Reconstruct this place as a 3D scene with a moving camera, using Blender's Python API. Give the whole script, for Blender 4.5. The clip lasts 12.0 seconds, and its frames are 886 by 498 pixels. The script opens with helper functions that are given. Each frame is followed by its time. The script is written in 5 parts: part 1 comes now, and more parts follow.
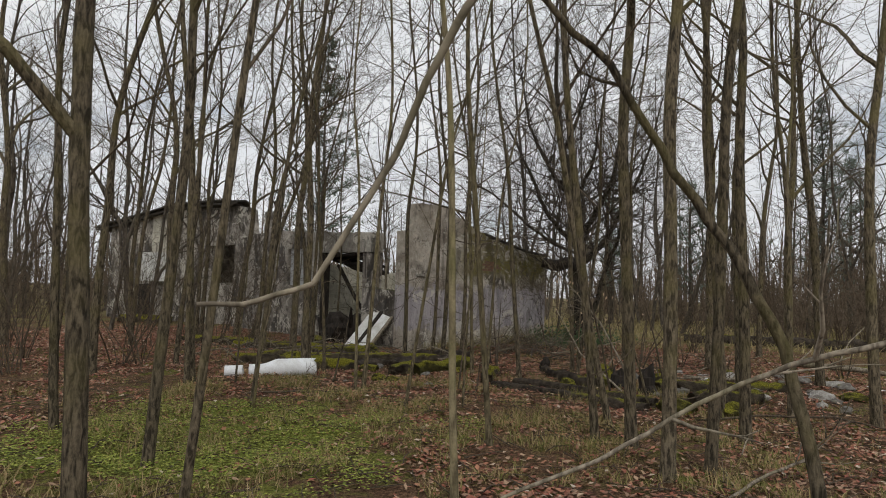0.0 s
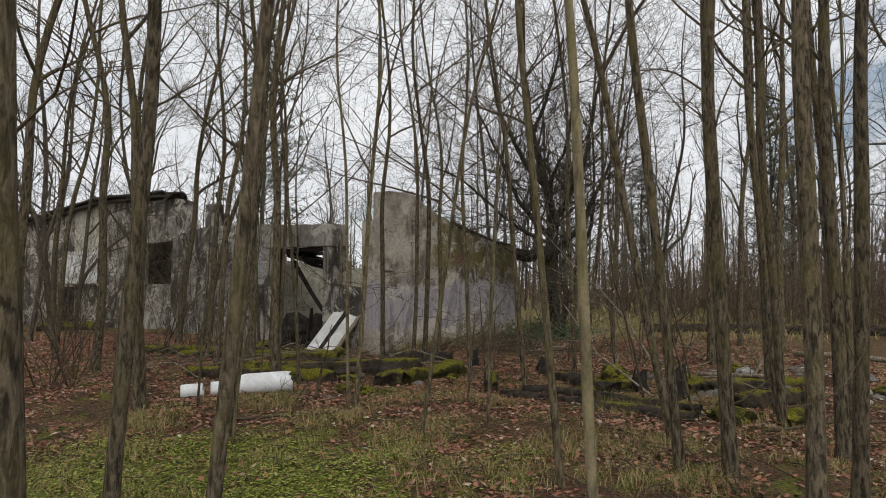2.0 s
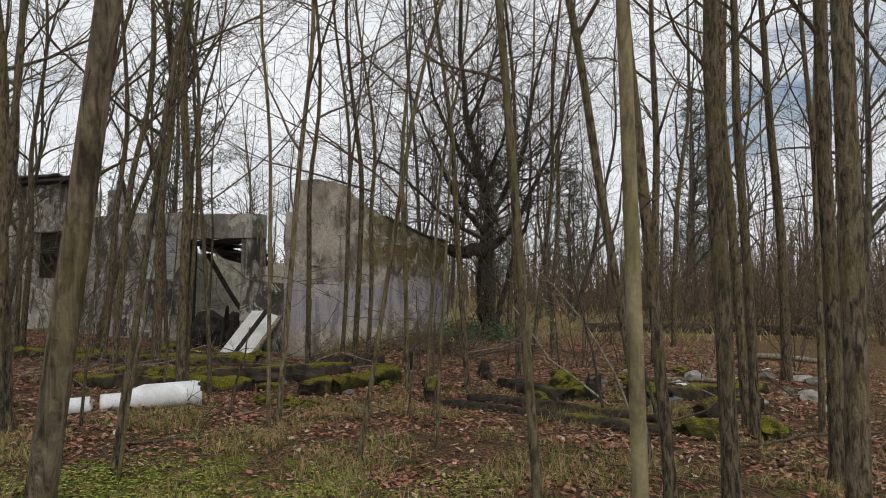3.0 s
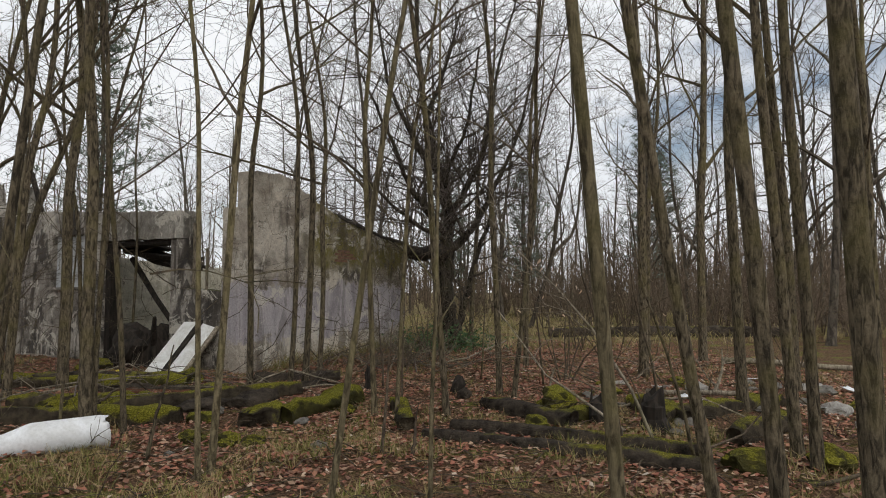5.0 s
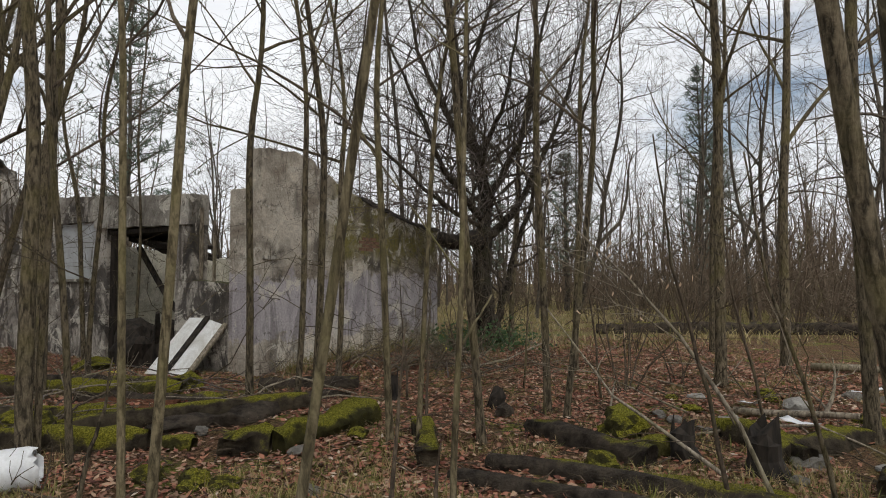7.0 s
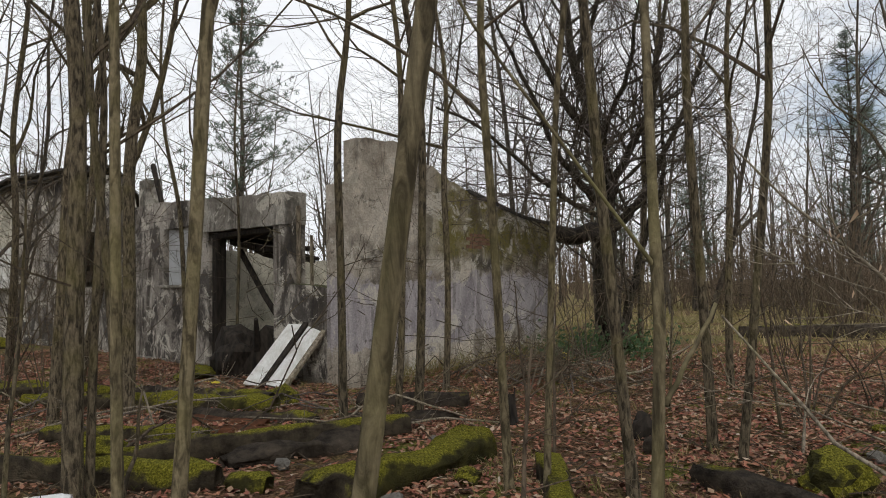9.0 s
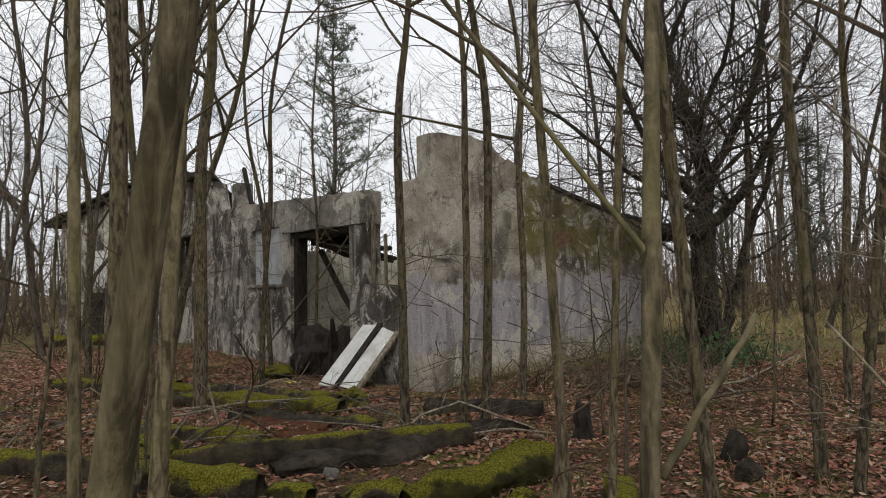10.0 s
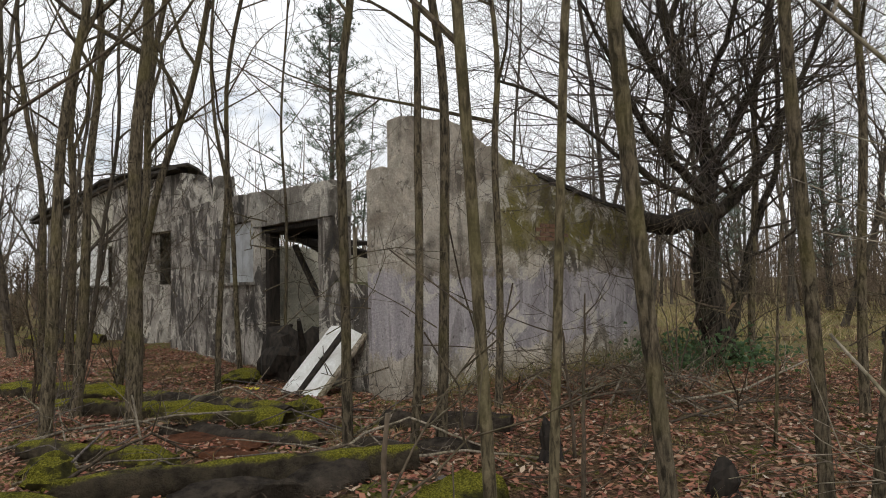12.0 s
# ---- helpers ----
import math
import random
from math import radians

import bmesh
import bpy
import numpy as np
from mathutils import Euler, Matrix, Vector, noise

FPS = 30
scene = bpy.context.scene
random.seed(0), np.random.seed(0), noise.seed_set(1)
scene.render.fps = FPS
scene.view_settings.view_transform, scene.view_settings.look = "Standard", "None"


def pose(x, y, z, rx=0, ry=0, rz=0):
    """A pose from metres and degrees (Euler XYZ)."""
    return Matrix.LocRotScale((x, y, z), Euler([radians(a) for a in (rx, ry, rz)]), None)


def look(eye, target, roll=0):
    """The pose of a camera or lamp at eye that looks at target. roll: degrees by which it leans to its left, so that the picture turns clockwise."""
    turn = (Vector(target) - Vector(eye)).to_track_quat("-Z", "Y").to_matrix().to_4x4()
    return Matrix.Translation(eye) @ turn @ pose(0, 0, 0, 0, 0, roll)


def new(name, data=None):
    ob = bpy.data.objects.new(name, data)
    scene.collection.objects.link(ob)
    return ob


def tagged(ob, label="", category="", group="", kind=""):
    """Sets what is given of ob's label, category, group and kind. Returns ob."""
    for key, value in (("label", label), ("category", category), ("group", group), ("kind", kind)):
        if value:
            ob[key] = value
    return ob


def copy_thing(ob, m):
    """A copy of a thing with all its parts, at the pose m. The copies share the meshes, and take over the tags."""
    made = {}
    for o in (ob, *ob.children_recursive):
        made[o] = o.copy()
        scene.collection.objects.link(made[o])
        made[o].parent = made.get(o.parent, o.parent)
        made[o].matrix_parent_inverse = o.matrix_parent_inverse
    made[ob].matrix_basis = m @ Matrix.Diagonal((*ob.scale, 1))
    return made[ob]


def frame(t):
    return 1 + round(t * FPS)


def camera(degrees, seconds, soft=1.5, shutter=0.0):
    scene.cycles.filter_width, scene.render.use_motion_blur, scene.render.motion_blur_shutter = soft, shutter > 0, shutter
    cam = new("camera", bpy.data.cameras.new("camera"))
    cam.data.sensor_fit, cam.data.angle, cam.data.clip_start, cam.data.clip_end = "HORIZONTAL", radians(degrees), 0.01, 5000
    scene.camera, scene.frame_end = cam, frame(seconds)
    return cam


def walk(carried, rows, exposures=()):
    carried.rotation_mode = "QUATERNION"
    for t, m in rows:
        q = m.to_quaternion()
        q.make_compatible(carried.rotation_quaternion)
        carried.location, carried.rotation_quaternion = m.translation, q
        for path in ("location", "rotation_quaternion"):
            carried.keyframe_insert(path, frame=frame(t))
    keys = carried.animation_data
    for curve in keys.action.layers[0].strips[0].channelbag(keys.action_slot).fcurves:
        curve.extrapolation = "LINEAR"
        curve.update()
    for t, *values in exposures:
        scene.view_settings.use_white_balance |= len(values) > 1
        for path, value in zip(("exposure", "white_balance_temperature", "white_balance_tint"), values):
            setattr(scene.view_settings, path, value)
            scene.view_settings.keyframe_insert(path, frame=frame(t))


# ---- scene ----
cam = camera(69.6, 12.0, soft=1.0)
PATH = [
    (0, (0.092, -0.244, 1.436), (0.077, 1.751, 1.577), 1.7),
    (0.5, (-0.167, -0.054, 1.439), (-0.183, 1.941, 1.573), 1.0),
    (1, (-0.434, 0.306, 1.443), (-0.428, 2.301, 1.579), 0.6),
    (1.5, (-0.599, 0.736, 1.451), (-0.521, 2.73, 1.585), 0.8),
    (2, (-0.748, 1.158, 1.483), (-0.559, 3.146, 1.605), 0.1),
    (2.5, (-0.78, 1.67, 1.484), (-0.402, 3.631, 1.594), 0.5),
    (3, (-0.83, 2.15, 1.479), (-0.404, 4.101, 1.595), 0.6),
    (5, (-0.829, 3.606, 1.446), (-0.235, 5.511, 1.581), -0.2),
    (5.5, (-0.629, 4.025, 1.466), (-0.046, 5.934, 1.58), 0.2),
    (6, (-0.539, 4.374, 1.466), (0.003, 6.296, 1.578), 0.4),
    (6.5, (-0.414, 4.724, 1.468), (0.088, 6.657, 1.578), 0.1),
    (8.5, (-0.238, 6.082, 1.473), (0.058, 8.057, 1.583), -0.8),
    (9, (-0.149, 6.361, 1.471), (-0.008, 8.353, 1.584), -1.1),
    (9.5, (0.02, 6.573, 1.47), (0.013, 8.57, 1.58), -1.2),
    (10, (0.182, 6.791, 1.465), (0.018, 8.781, 1.584), -1.1),
    (10.5, (0.305, 6.991, 1.463), (0.113, 8.978, 1.582), -1.2),
    (11, (0.495, 7.139, 1.46), (0.335, 9.129, 1.576), -1.2),
    (11.5, (0.612, 7.327, 1.458), (0.471, 9.318, 1.574), -0.9),
    (12, (0.663, 7.658, 1.471), (0.458, 9.644, 1.58), -1.2),
]
walk(cam, [(t, look(eye, target, roll)) for t, eye, target, roll in PATH], [(0, -0.28), (3, -0.13), (6, -0.08), (8.5, 0.0), (10.4, -0.07), (12, 0.1)])
# ---------------------------------------------------------------- world and light
world = bpy.data.worlds.new("overcast_sky")
scene.world = world
world.use_nodes = True
wn, wl = world.node_tree.nodes, world.node_tree.links
wn.clear()
w_out = wn.new("ShaderNodeOutputWorld")
w_bg = wn.new("ShaderNodeBackground")
w_sky = wn.new("ShaderNodeTexSky")
w_sky.sky_type = "NISHITA"
w_sky.sun_disc = False
w_sky.sun_elevation = radians(48)
w_sky.sun_rotation = radians(172)
w_sky.air_density, w_sky.dust_density = 1.2, 1.5
w_coord = wn.new("ShaderNodeTexCoord")
w_map = wn.new("ShaderNodeMapping")
w_map.inputs["Scale"].default_value = (1.0, 1.0, 2.6)
w_noise = wn.new("ShaderNodeTexNoise")
w_noise.inputs["Scale"].default_value = 2.4
w_noise.inputs["Detail"].default_value = 7.0
w_noise.inputs["Roughness"].default_value = 0.58
w_ramp = wn.new("ShaderNodeValToRGB")
w_ramp.color_ramp.elements[0].position = 0.27
w_ramp.color_ramp.elements[1].position = 0.43
w_cloud = wn.new("ShaderNodeValToRGB")
w_cloud.color_ramp.elements[0].position = 0.4
w_cloud.color_ramp.elements[0].color = (8.9, 9.15, 9.6, 1)
w_cloud.color_ramp.elements[1].position = 0.72
w_cloud.color_ramp.elements[1].color = (10.9, 11.0, 11.2, 1)
w_mix = wn.new("ShaderNodeMixRGB")
wl.new(w_coord.outputs["Generated"], w_map.inputs["Vector"])
wl.new(w_map.outputs["Vector"], w_noise.inputs["Vector"])
wl.new(w_noise.outputs["Fac"], w_ramp.inputs["Fac"])
wl.new(w_noise.outputs["Fac"], w_cloud.inputs["Fac"])
wl.new(w_ramp.outputs["Color"], w_mix.inputs["Fac"])
wl.new(w_sky.outputs["Color"], w_mix.inputs["Color1"])
wl.new(w_cloud.outputs["Color"], w_mix.inputs["Color2"])
wl.new(w_mix.outputs["Color"], w_bg.inputs["Color"])
w_bg.inputs["Strength"].default_value = 0.098
wl.new(w_bg.outputs["Background"], w_out.inputs["Surface"])

sun = new("sun", bpy.data.lights.new("sun", "SUN"))
sun.data.energy, sun.data.angle, sun.data.color = 1.5, radians(20), (1.0, 0.95, 0.88)
sun.matrix_world = pose(0, 0, 30, 44, 0, 8)


# ---------------------------------------------------------------- materials
def shader(name, rough=0.85, spec=0.25):
    m = bpy.data.materials.new(name)
    m.use_nodes = True
    nt = m.node_tree
    b = nt.nodes["Principled BSDF"]
    b.inputs["Roughness"].default_value = rough
    b.inputs["Specular IOR Level"].default_value = spec
    return m, nt, b


def coords(nt, kind="Object", scale=(1, 1, 1)):
    c = nt.nodes.new("ShaderNodeTexCoord")
    m = nt.nodes.new("ShaderNodeMapping")
    m.inputs["Scale"].default_value = scale
    nt.links.new(c.outputs[kind], m.inputs["Vector"])
    return m.outputs["Vector"]


def noise_tex(nt, vec, scale, detail=4.0, rough=0.55, distort=0.0):
    n = nt.nodes.new("ShaderNodeTexNoise")
    n.inputs["Scale"].default_value = scale
    n.inputs["Detail"].default_value = detail
    n.inputs["Roughness"].default_value = rough
    n.inputs["Distortion"].default_value = distort
    nt.links.new(vec, n.inputs["Vector"])
    return n.outputs["Fac"]


def ramp(nt, fac, stops):
    r = nt.nodes.new("ShaderNodeValToRGB")
    e = r.color_ramp.elements
    while len(e) < len(stops):
        e.new(0.5)
    for el, (p, c) in zip(e, stops):
        el.position = p
        el.color = (*c, 1) if isinstance(c, tuple) else (c, c, c, 1)
    nt.links.new(fac, r.inputs["Fac"])
    return r.outputs["Color"]


def mixc(nt, fac, a, b, mode="MIX"):
    m = nt.nodes.new("ShaderNodeMixRGB")
    m.blend_type = mode
    for s, v in (("Fac", fac), ("Color1", a), ("Color2", b)):
        if isinstance(v, (int, float)):
            m.inputs[s].default_value = v
        elif isinstance(v, tuple):
            m.inputs[s].default_value = (*v, 1)
        else:
            nt.links.new(v, m.inputs[s])
    return m.outputs["Color"]


def calc(nt, op, a, b=0.0):
    m = nt.nodes.new("ShaderNodeMath")
    m.operation = op
    for i, v in enumerate((a, b)):
        if isinstance(v, (int, float)):
            m.inputs[i].default_value = v
        else:
            nt.links.new(v, m.inputs[i])
    return m.outputs[0]


def bump(nt, b, height, strength=0.5, dist=0.02):
    n = nt.nodes.new("ShaderNodeBump")
    n.inputs["Strength"].default_value = strength
    n.inputs["Distance"].default_value = dist
    nt.links.new(height, n.inputs["Height"])
    nt.links.new(n.outputs["Normal"], b.inputs["Normal"])


def axis(nt, which, kind="Object"):
    c = nt.nodes.new("ShaderNodeTexCoord")
    s = nt.nodes.new("ShaderNodeSeparateXYZ")
    nt.links.new(c.outputs[kind], s.inputs[0])
    return s.outputs[which]


def facing_up(nt):
    g = nt.nodes.new("ShaderNodeNewGeometry")
    s = nt.nodes.new("ShaderNodeSeparateXYZ")
    nt.links.new(g.outputs["Normal"], s.inputs[0])
    return s.outputs["Z"]


def span(nt, value, lo, hi):
    m = nt.nodes.new("ShaderNodeMapRange")
    m.interpolation_type = "SMOOTHSTEP"
    m.inputs["From Min"].default_value = lo
    m.inputs["From Max"].default_value = hi
    nt.links.new(value, m.inputs["Value"])
    return m.outputs[0]


def bark_material(name, dark, light, green, groove=26.0, depth=0.02, algae=0.5):
    m, nt, b = shader(name, 0.9, 0.15)
    v = coords(nt, "Object", (1, 1, 0.24))
    n1 = noise_tex(nt, v, groove, 5, 0.6, 0.6)
    n2 = noise_tex(nt, coords(nt, "Object"), 2.2, 4)
    n3 = noise_tex(nt, coords(nt, "Object"), 60, 3)
    col = ramp(nt, n1, [(0.39, dark), (0.60, light)])
    col = mixc(nt, calc(nt, "MULTIPLY", span(nt, n2, 0.46, 0.66), algae), col, green)
    col = mixc(nt, 0.35, col, ramp(nt, n3, [(0.3, 0.25), (0.7, 1.0)]), "MULTIPLY")
    info = nt.nodes.new("ShaderNodeObjectInfo")
    col = mixc(nt, 0.5, col, ramp(nt, info.outputs["Random"], [(0.0, 0.55), (1.0, 1.25)]), "MULTIPLY")
    nt.links.new(col, b.inputs["Base Color"])
    bump(nt, b, calc(nt, "ADD", n1, calc(nt, "MULTIPLY", n3, 0.25)), 0.9, depth)
    return m


BARK = bark_material("locust_bark", (0.038, 0.031, 0.021), (0.19, 0.155, 0.103), (0.16, 0.138, 0.055), 42, 0.022, 0.55)
OLIVE = bark_material("olive_bark", (0.058, 0.047, 0.028), (0.215, 0.178, 0.108), (0.18, 0.158, 0.07), 36, 0.014, 0.6)
BARK_FAR = bark_material("far_bark", (0.046, 0.038, 0.03), (0.145, 0.122, 0.095), (0.12, 0.115, 0.07), 14, 0.02, 0.3)
TWIG = bark_material("twig_bark", (0.06, 0.047, 0.035), (0.15, 0.115, 0.08), (0.11, 0.11, 0.05), 40, 0.004, 0.3)
BIRCH = bark_material("smooth_pale_bark", (0.10, 0.083, 0.05), (0.26, 0.22, 0.13), (0.17, 0.16, 0.065), 18, 0.006, 0.6)
HAZE = bark_material("brown_brush", (0.105, 0.08, 0.058), (0.21, 0.158, 0.112), (0.16, 0.135, 0.08), 8, 0.01, 0.3)
TANGLE = bark_material("grey_twig_bark", (0.075, 0.062, 0.055), (0.20, 0.17, 0.15), (0.15, 0.13, 0.10), 40, 0.004, 0.3)
DEAD = bark_material("dead_branch_bark", (0.12, 0.10, 0.075), (0.34, 0.29, 0.22), (0.18, 0.17, 0.08), 30, 0.006, 0.4)
OAKBARK = bark_material("oak_bark", (0.014, 0.012, 0.01), (0.085, 0.07, 0.052), (0.06, 0.06, 0.03), 20, 0.03)
NEEDLE, nt, b = shader("pine_needles", 0.7)
nt.links.new(ramp(nt, noise_tex(nt, coords(nt, "Object"), 1.5), [(0.3, (0.06, 0.085, 0.06)), (0.7, (0.12, 0.15, 0.11))]), b.inputs["Base Color"])
IVY, nt, b = shader("ivy_leaves", 0.55)
nt.links.new(ramp(nt, noise_tex(nt, coords(nt, "Object"), 9), [(0.3, (0.02, 0.05, 0.015)), (0.7, (0.06, 0.1, 0.03))]), b.inputs["Base Color"])


def ground_material():
    m, nt, b = shader("forest_floor", 0.95, 0.1)
    v = coords(nt, "Object")
    big, mid, fine = noise_tex(nt, v, 0.5, 5), noise_tex(nt, v, 4.0, 5), noise_tex(nt, v, 38, 5, 0.7)
    col = ramp(nt, fine, [(0.34, (0.022, 0.015, 0.010)), (0.5, (0.125, 0.072, 0.042)), (0.66, (0.29, 0.18, 0.108))])
    col = mixc(nt, span(nt, mid, 0.45, 0.7), col, ramp(nt, fine, [(0.36, (0.034, 0.026, 0.012)), (0.66, (0.235, 0.185, 0.075))]))
    x, y = axis(nt, "X"), axis(nt, "Y")
    dx, dy = calc(nt, "DIVIDE", calc(nt, "ADD", x, 2.1), 1.9), calc(nt, "DIVIDE", calc(nt, "SUBTRACT", y, 5.9), 2.1)
    patch = calc(nt, "SUBTRACT", 1.25, calc(nt, "ADD", calc(nt, "MULTIPLY", dx, dx), calc(nt, "MULTIPLY", dy, dy)))
    patch = calc(nt, "MULTIPLY", span(nt, calc(nt, "ADD", patch, calc(nt, "MULTIPLY", calc(nt, "SUBTRACT", mid, 0.5), 3.5)), 0.2, 1.0), span(nt, fine, 0.25, 0.55))
    green = ramp(nt, fine, [(0.34, (0.045, 0.055, 0.01)), (0.66, (0.25, 0.265, 0.055))])
    col = mixc(nt, patch, col, green)
    meadow = calc(nt, "MULTIPLY", span(nt, y, 18.0, 22.0), span(nt, big, 0.38, 0.55))
    col = mixc(nt, calc(nt, "MULTIPLY", meadow, 0.8), col, ramp(nt, fine, [(0.3, (0.10, 0.085, 0.038)), (0.7, (0.25, 0.215, 0.095))]))
    moss = calc(nt, "MULTIPLY", span(nt, noise_tex(nt, v, 1.3, 6, 0.7), 0.53, 0.64), 0.85)
    col = mixc(nt, moss, col, green)
    nt.links.new(col, b.inputs["Base Color"])
    bump(nt, b, calc(nt, "ADD", fine, calc(nt, "MULTIPLY", mid, 0.7)), 1.0, 0.05)
    return m


GROUND = ground_material()


def island(nt):
    g = nt.nodes.new("ShaderNodeNewGeometry")
    return g.outputs["Random Per Island"]


LEAF, nt, b = shader("dead_leaves", 0.75, 0.25)
nt.links.new(ramp(nt, island(nt), [(0.0, (0.045, 0.02, 0.015)), (0.25, (0.26, 0.095, 0.062)), (0.5, (0.36, 0.17, 0.102)), (0.72, (0.16, 0.088, 0.06)), (0.95, (0.42, 0.285, 0.185)), (1.0, (0.48, 0.41, 0.33))]), b.inputs["Base Color"])
LEAF_PALE, nt, b = shader("pale_dry_leaf", 0.7, 0.25)
nt.links.new(ramp(nt, noise_tex(nt, coords(nt), 9), [(0.3, (0.34, 0.21, 0.12)), (0.7, (0.55, 0.43, 0.30))]), b.inputs["Base Color"])
GRASS, nt, b = shader("grass_blades", 0.8, 0.2)
nt.links.new(ramp(nt, island(nt), [(0.0, (0.09, 0.105, 0.022)), (0.35, (0.18, 0.18, 0.05)), (0.55, (0.26, 0.195, 0.09)), (1.0, (0.37, 0.28, 0.145))]), b.inputs["Base Color"])
STRAW, nt, b = shader("meadow_straw", 0.85, 0.15)
nt.links.new(ramp(nt, island(nt), [(0.0, (0.15, 0.145, 0.05)), (0.5, (0.29, 0.235, 0.11)), (1.0, (0.42, 0.34, 0.19))]), b.inputs["Base Color"])
SPROUT, nt, b = shader("green_sprouts", 0.7, 0.25)
nt.links.new(ramp(nt, island(nt), [(0.0, (0.085, 0.115, 0.015)), (0.6, (0.21, 0.25, 0.035)), (1.0, (0.36, 0.37, 0.08))]), b.inputs["Base Color"])


def plaster(name, low, high, bands=False, moss=0.0, stain=0.6):
    m, nt, b = shader(name, 0.92, 0.12)
    v = coords(nt, "Object")
    streak = noise_tex(nt, coords(nt, "Object", (1, 1, 0.25)), 2.6, 7, 0.62, 0.5)
    blot, fine = noise_tex(nt, v, 1.1, 7, 0.62, 0.4), noise_tex(nt, v, 30, 4, 0.65)
    col = ramp(nt, blot, [(0.38, low), (0.60, high)])
    col = mixc(nt, 0.45, col, ramp(nt, noise_tex(nt, v, 5.5, 6, 0.7, 0.6), [(0.35, 0.38), (0.62, 1.12)]), "MULTIPLY")
    z = axis(nt, "Z")
    if bands:
        rag = calc(nt, "ADD", z, calc(nt, "MULTIPLY", calc(nt, "SUBTRACT", noise_tex(nt, v, 1.7, 7, 0.7), 0.5), 1.3))
        paint = ramp(nt, streak, [(0.36, (0.30, 0.275, 0.285)), (0.62, (0.62, 0.575, 0.58))])
        col = mixc(nt, calc(nt, "MULTIPLY", span(nt, rag, 1.70, 1.58), span(nt, rag, 0.48, 0.58)), col, paint)
        x = axis(nt, "X")
        grime = calc(nt, "MULTIPLY", span(nt, rag, 1.6, 1.75), span(nt, rag, 2.35, 1.9))
        col = mixc(nt, calc(nt, "MULTIPLY", calc(nt, "MULTIPLY", grime, span(nt, noise_tex(nt, v, 0.9, 5), 0.42, 0.58)), 0.9), col, (0.06, 0.053, 0.046))
        g2 = calc(nt, "MULTIPLY", span(nt, calc(nt, "ADD", x, calc(nt, "MULTIPLY", blot, 1.5)), 2.5, 3.3), span(nt, calc(nt, "ADD", z, calc(nt, "MULTIPLY", streak, 1.3)), 2.35, 2.75))
        col = mixc(nt, calc(nt, "MULTIPLY", g2, span(nt, noise_tex(nt, v, 2.3, 6, 0.7), 0.3, 0.56)), col, (0.205, 0.18, 0.062))
    col = mixc(nt, calc(nt, "MULTIPLY", span(nt, streak, 0.53, 0.62), stain), col, (0.06, 0.052, 0.043))
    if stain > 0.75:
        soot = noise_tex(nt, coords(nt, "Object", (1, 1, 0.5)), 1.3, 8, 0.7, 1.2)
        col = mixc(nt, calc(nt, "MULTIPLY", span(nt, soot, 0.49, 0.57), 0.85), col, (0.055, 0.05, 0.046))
    pale = noise_tex(nt, v, 2.0, 9, 0.75, 1.0)
    col = mixc(nt, calc(nt, "MULTIPLY", span(nt, pale, 0.54, 0.59), 0.8), col, (0.68, 0.64, 0.55))
    col = mixc(nt, calc(nt, "MULTIPLY", span(nt, noise_tex(nt, v, 4.5, 9, 0.75, 0.8), 0.58, 0.63), 0.7), col, (0.10, 0.087, 0.07))
    if moss:
        col = mixc(nt, calc(nt, "MULTIPLY", span(nt, facing_up(nt), 0.4, 0.8), moss), col, (0.09, 0.1, 0.02))
    col = mixc(nt, 0.4, col, ramp(nt, fine, [(0.32, 0.3), (0.62, 1.15)]), "MULTIPLY")
    nt.links.new(col, b.inputs["Base Color"])
    bump(nt, b, calc(nt, "ADD", calc(nt, "ADD", fine, pale), blot), 0.9, 0.035)
    return m


WALL_GABLE = plaster("gable_plaster", (0.31, 0.265, 0.21), (0.70, 0.635, 0.53), True, 0.6, 0.55)
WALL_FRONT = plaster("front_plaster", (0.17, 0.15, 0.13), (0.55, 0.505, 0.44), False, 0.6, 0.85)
WALL_INNER = plaster("inner_plaster", (0.48, 0.45, 0.36), (0.72, 0.68, 0.56), False, 0.3, 0.3)
CONCRETE = plaster("bare_concrete", (0.22, 0.20, 0.17), (0.50, 0.47, 0.41), False, 0.5, 0.7)
ROOFING, nt, b = shader("tar_roofing", 0.85)
nt.links.new(ramp(nt, noise_tex(nt, coords(nt), 6, 6), [(0.3, (0.018, 0.016, 0.015)), (0.7, (0.075, 0.068, 0.06))]), b.inputs["Base Color"])
# near-black rotten wood, also the painted dark of a wall gap and doorway void
CHAR_AND_GAP, nt, b = shader("rotten_wood_and_gap_dark", 0.9)
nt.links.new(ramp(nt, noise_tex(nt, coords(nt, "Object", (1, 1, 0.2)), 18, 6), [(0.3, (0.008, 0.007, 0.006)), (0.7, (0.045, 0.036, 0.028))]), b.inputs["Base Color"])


def board_material(name, clean, dirty, edge=0.55):
    m, nt, b = shader(name, 0.55, 0.35)
    v = coords(nt, "Object")
    n = noise_tex(nt, v, 2.4, 8, 0.7, 0.6)
    f = noise_tex(nt, v, 40, 3)
    col = ramp(nt, n, [(0.4, clean), (edge + 0.18, dirty)])
    col = mixc(nt, 0.25, col, ramp(nt, f, [(0.3, 0.5), (0.6, 1.0)]), "MULTIPLY")
    nt.links.new(col, b.inputs["Base Color"])
    bump(nt, b, n, 0.2, 0.01)
    return m


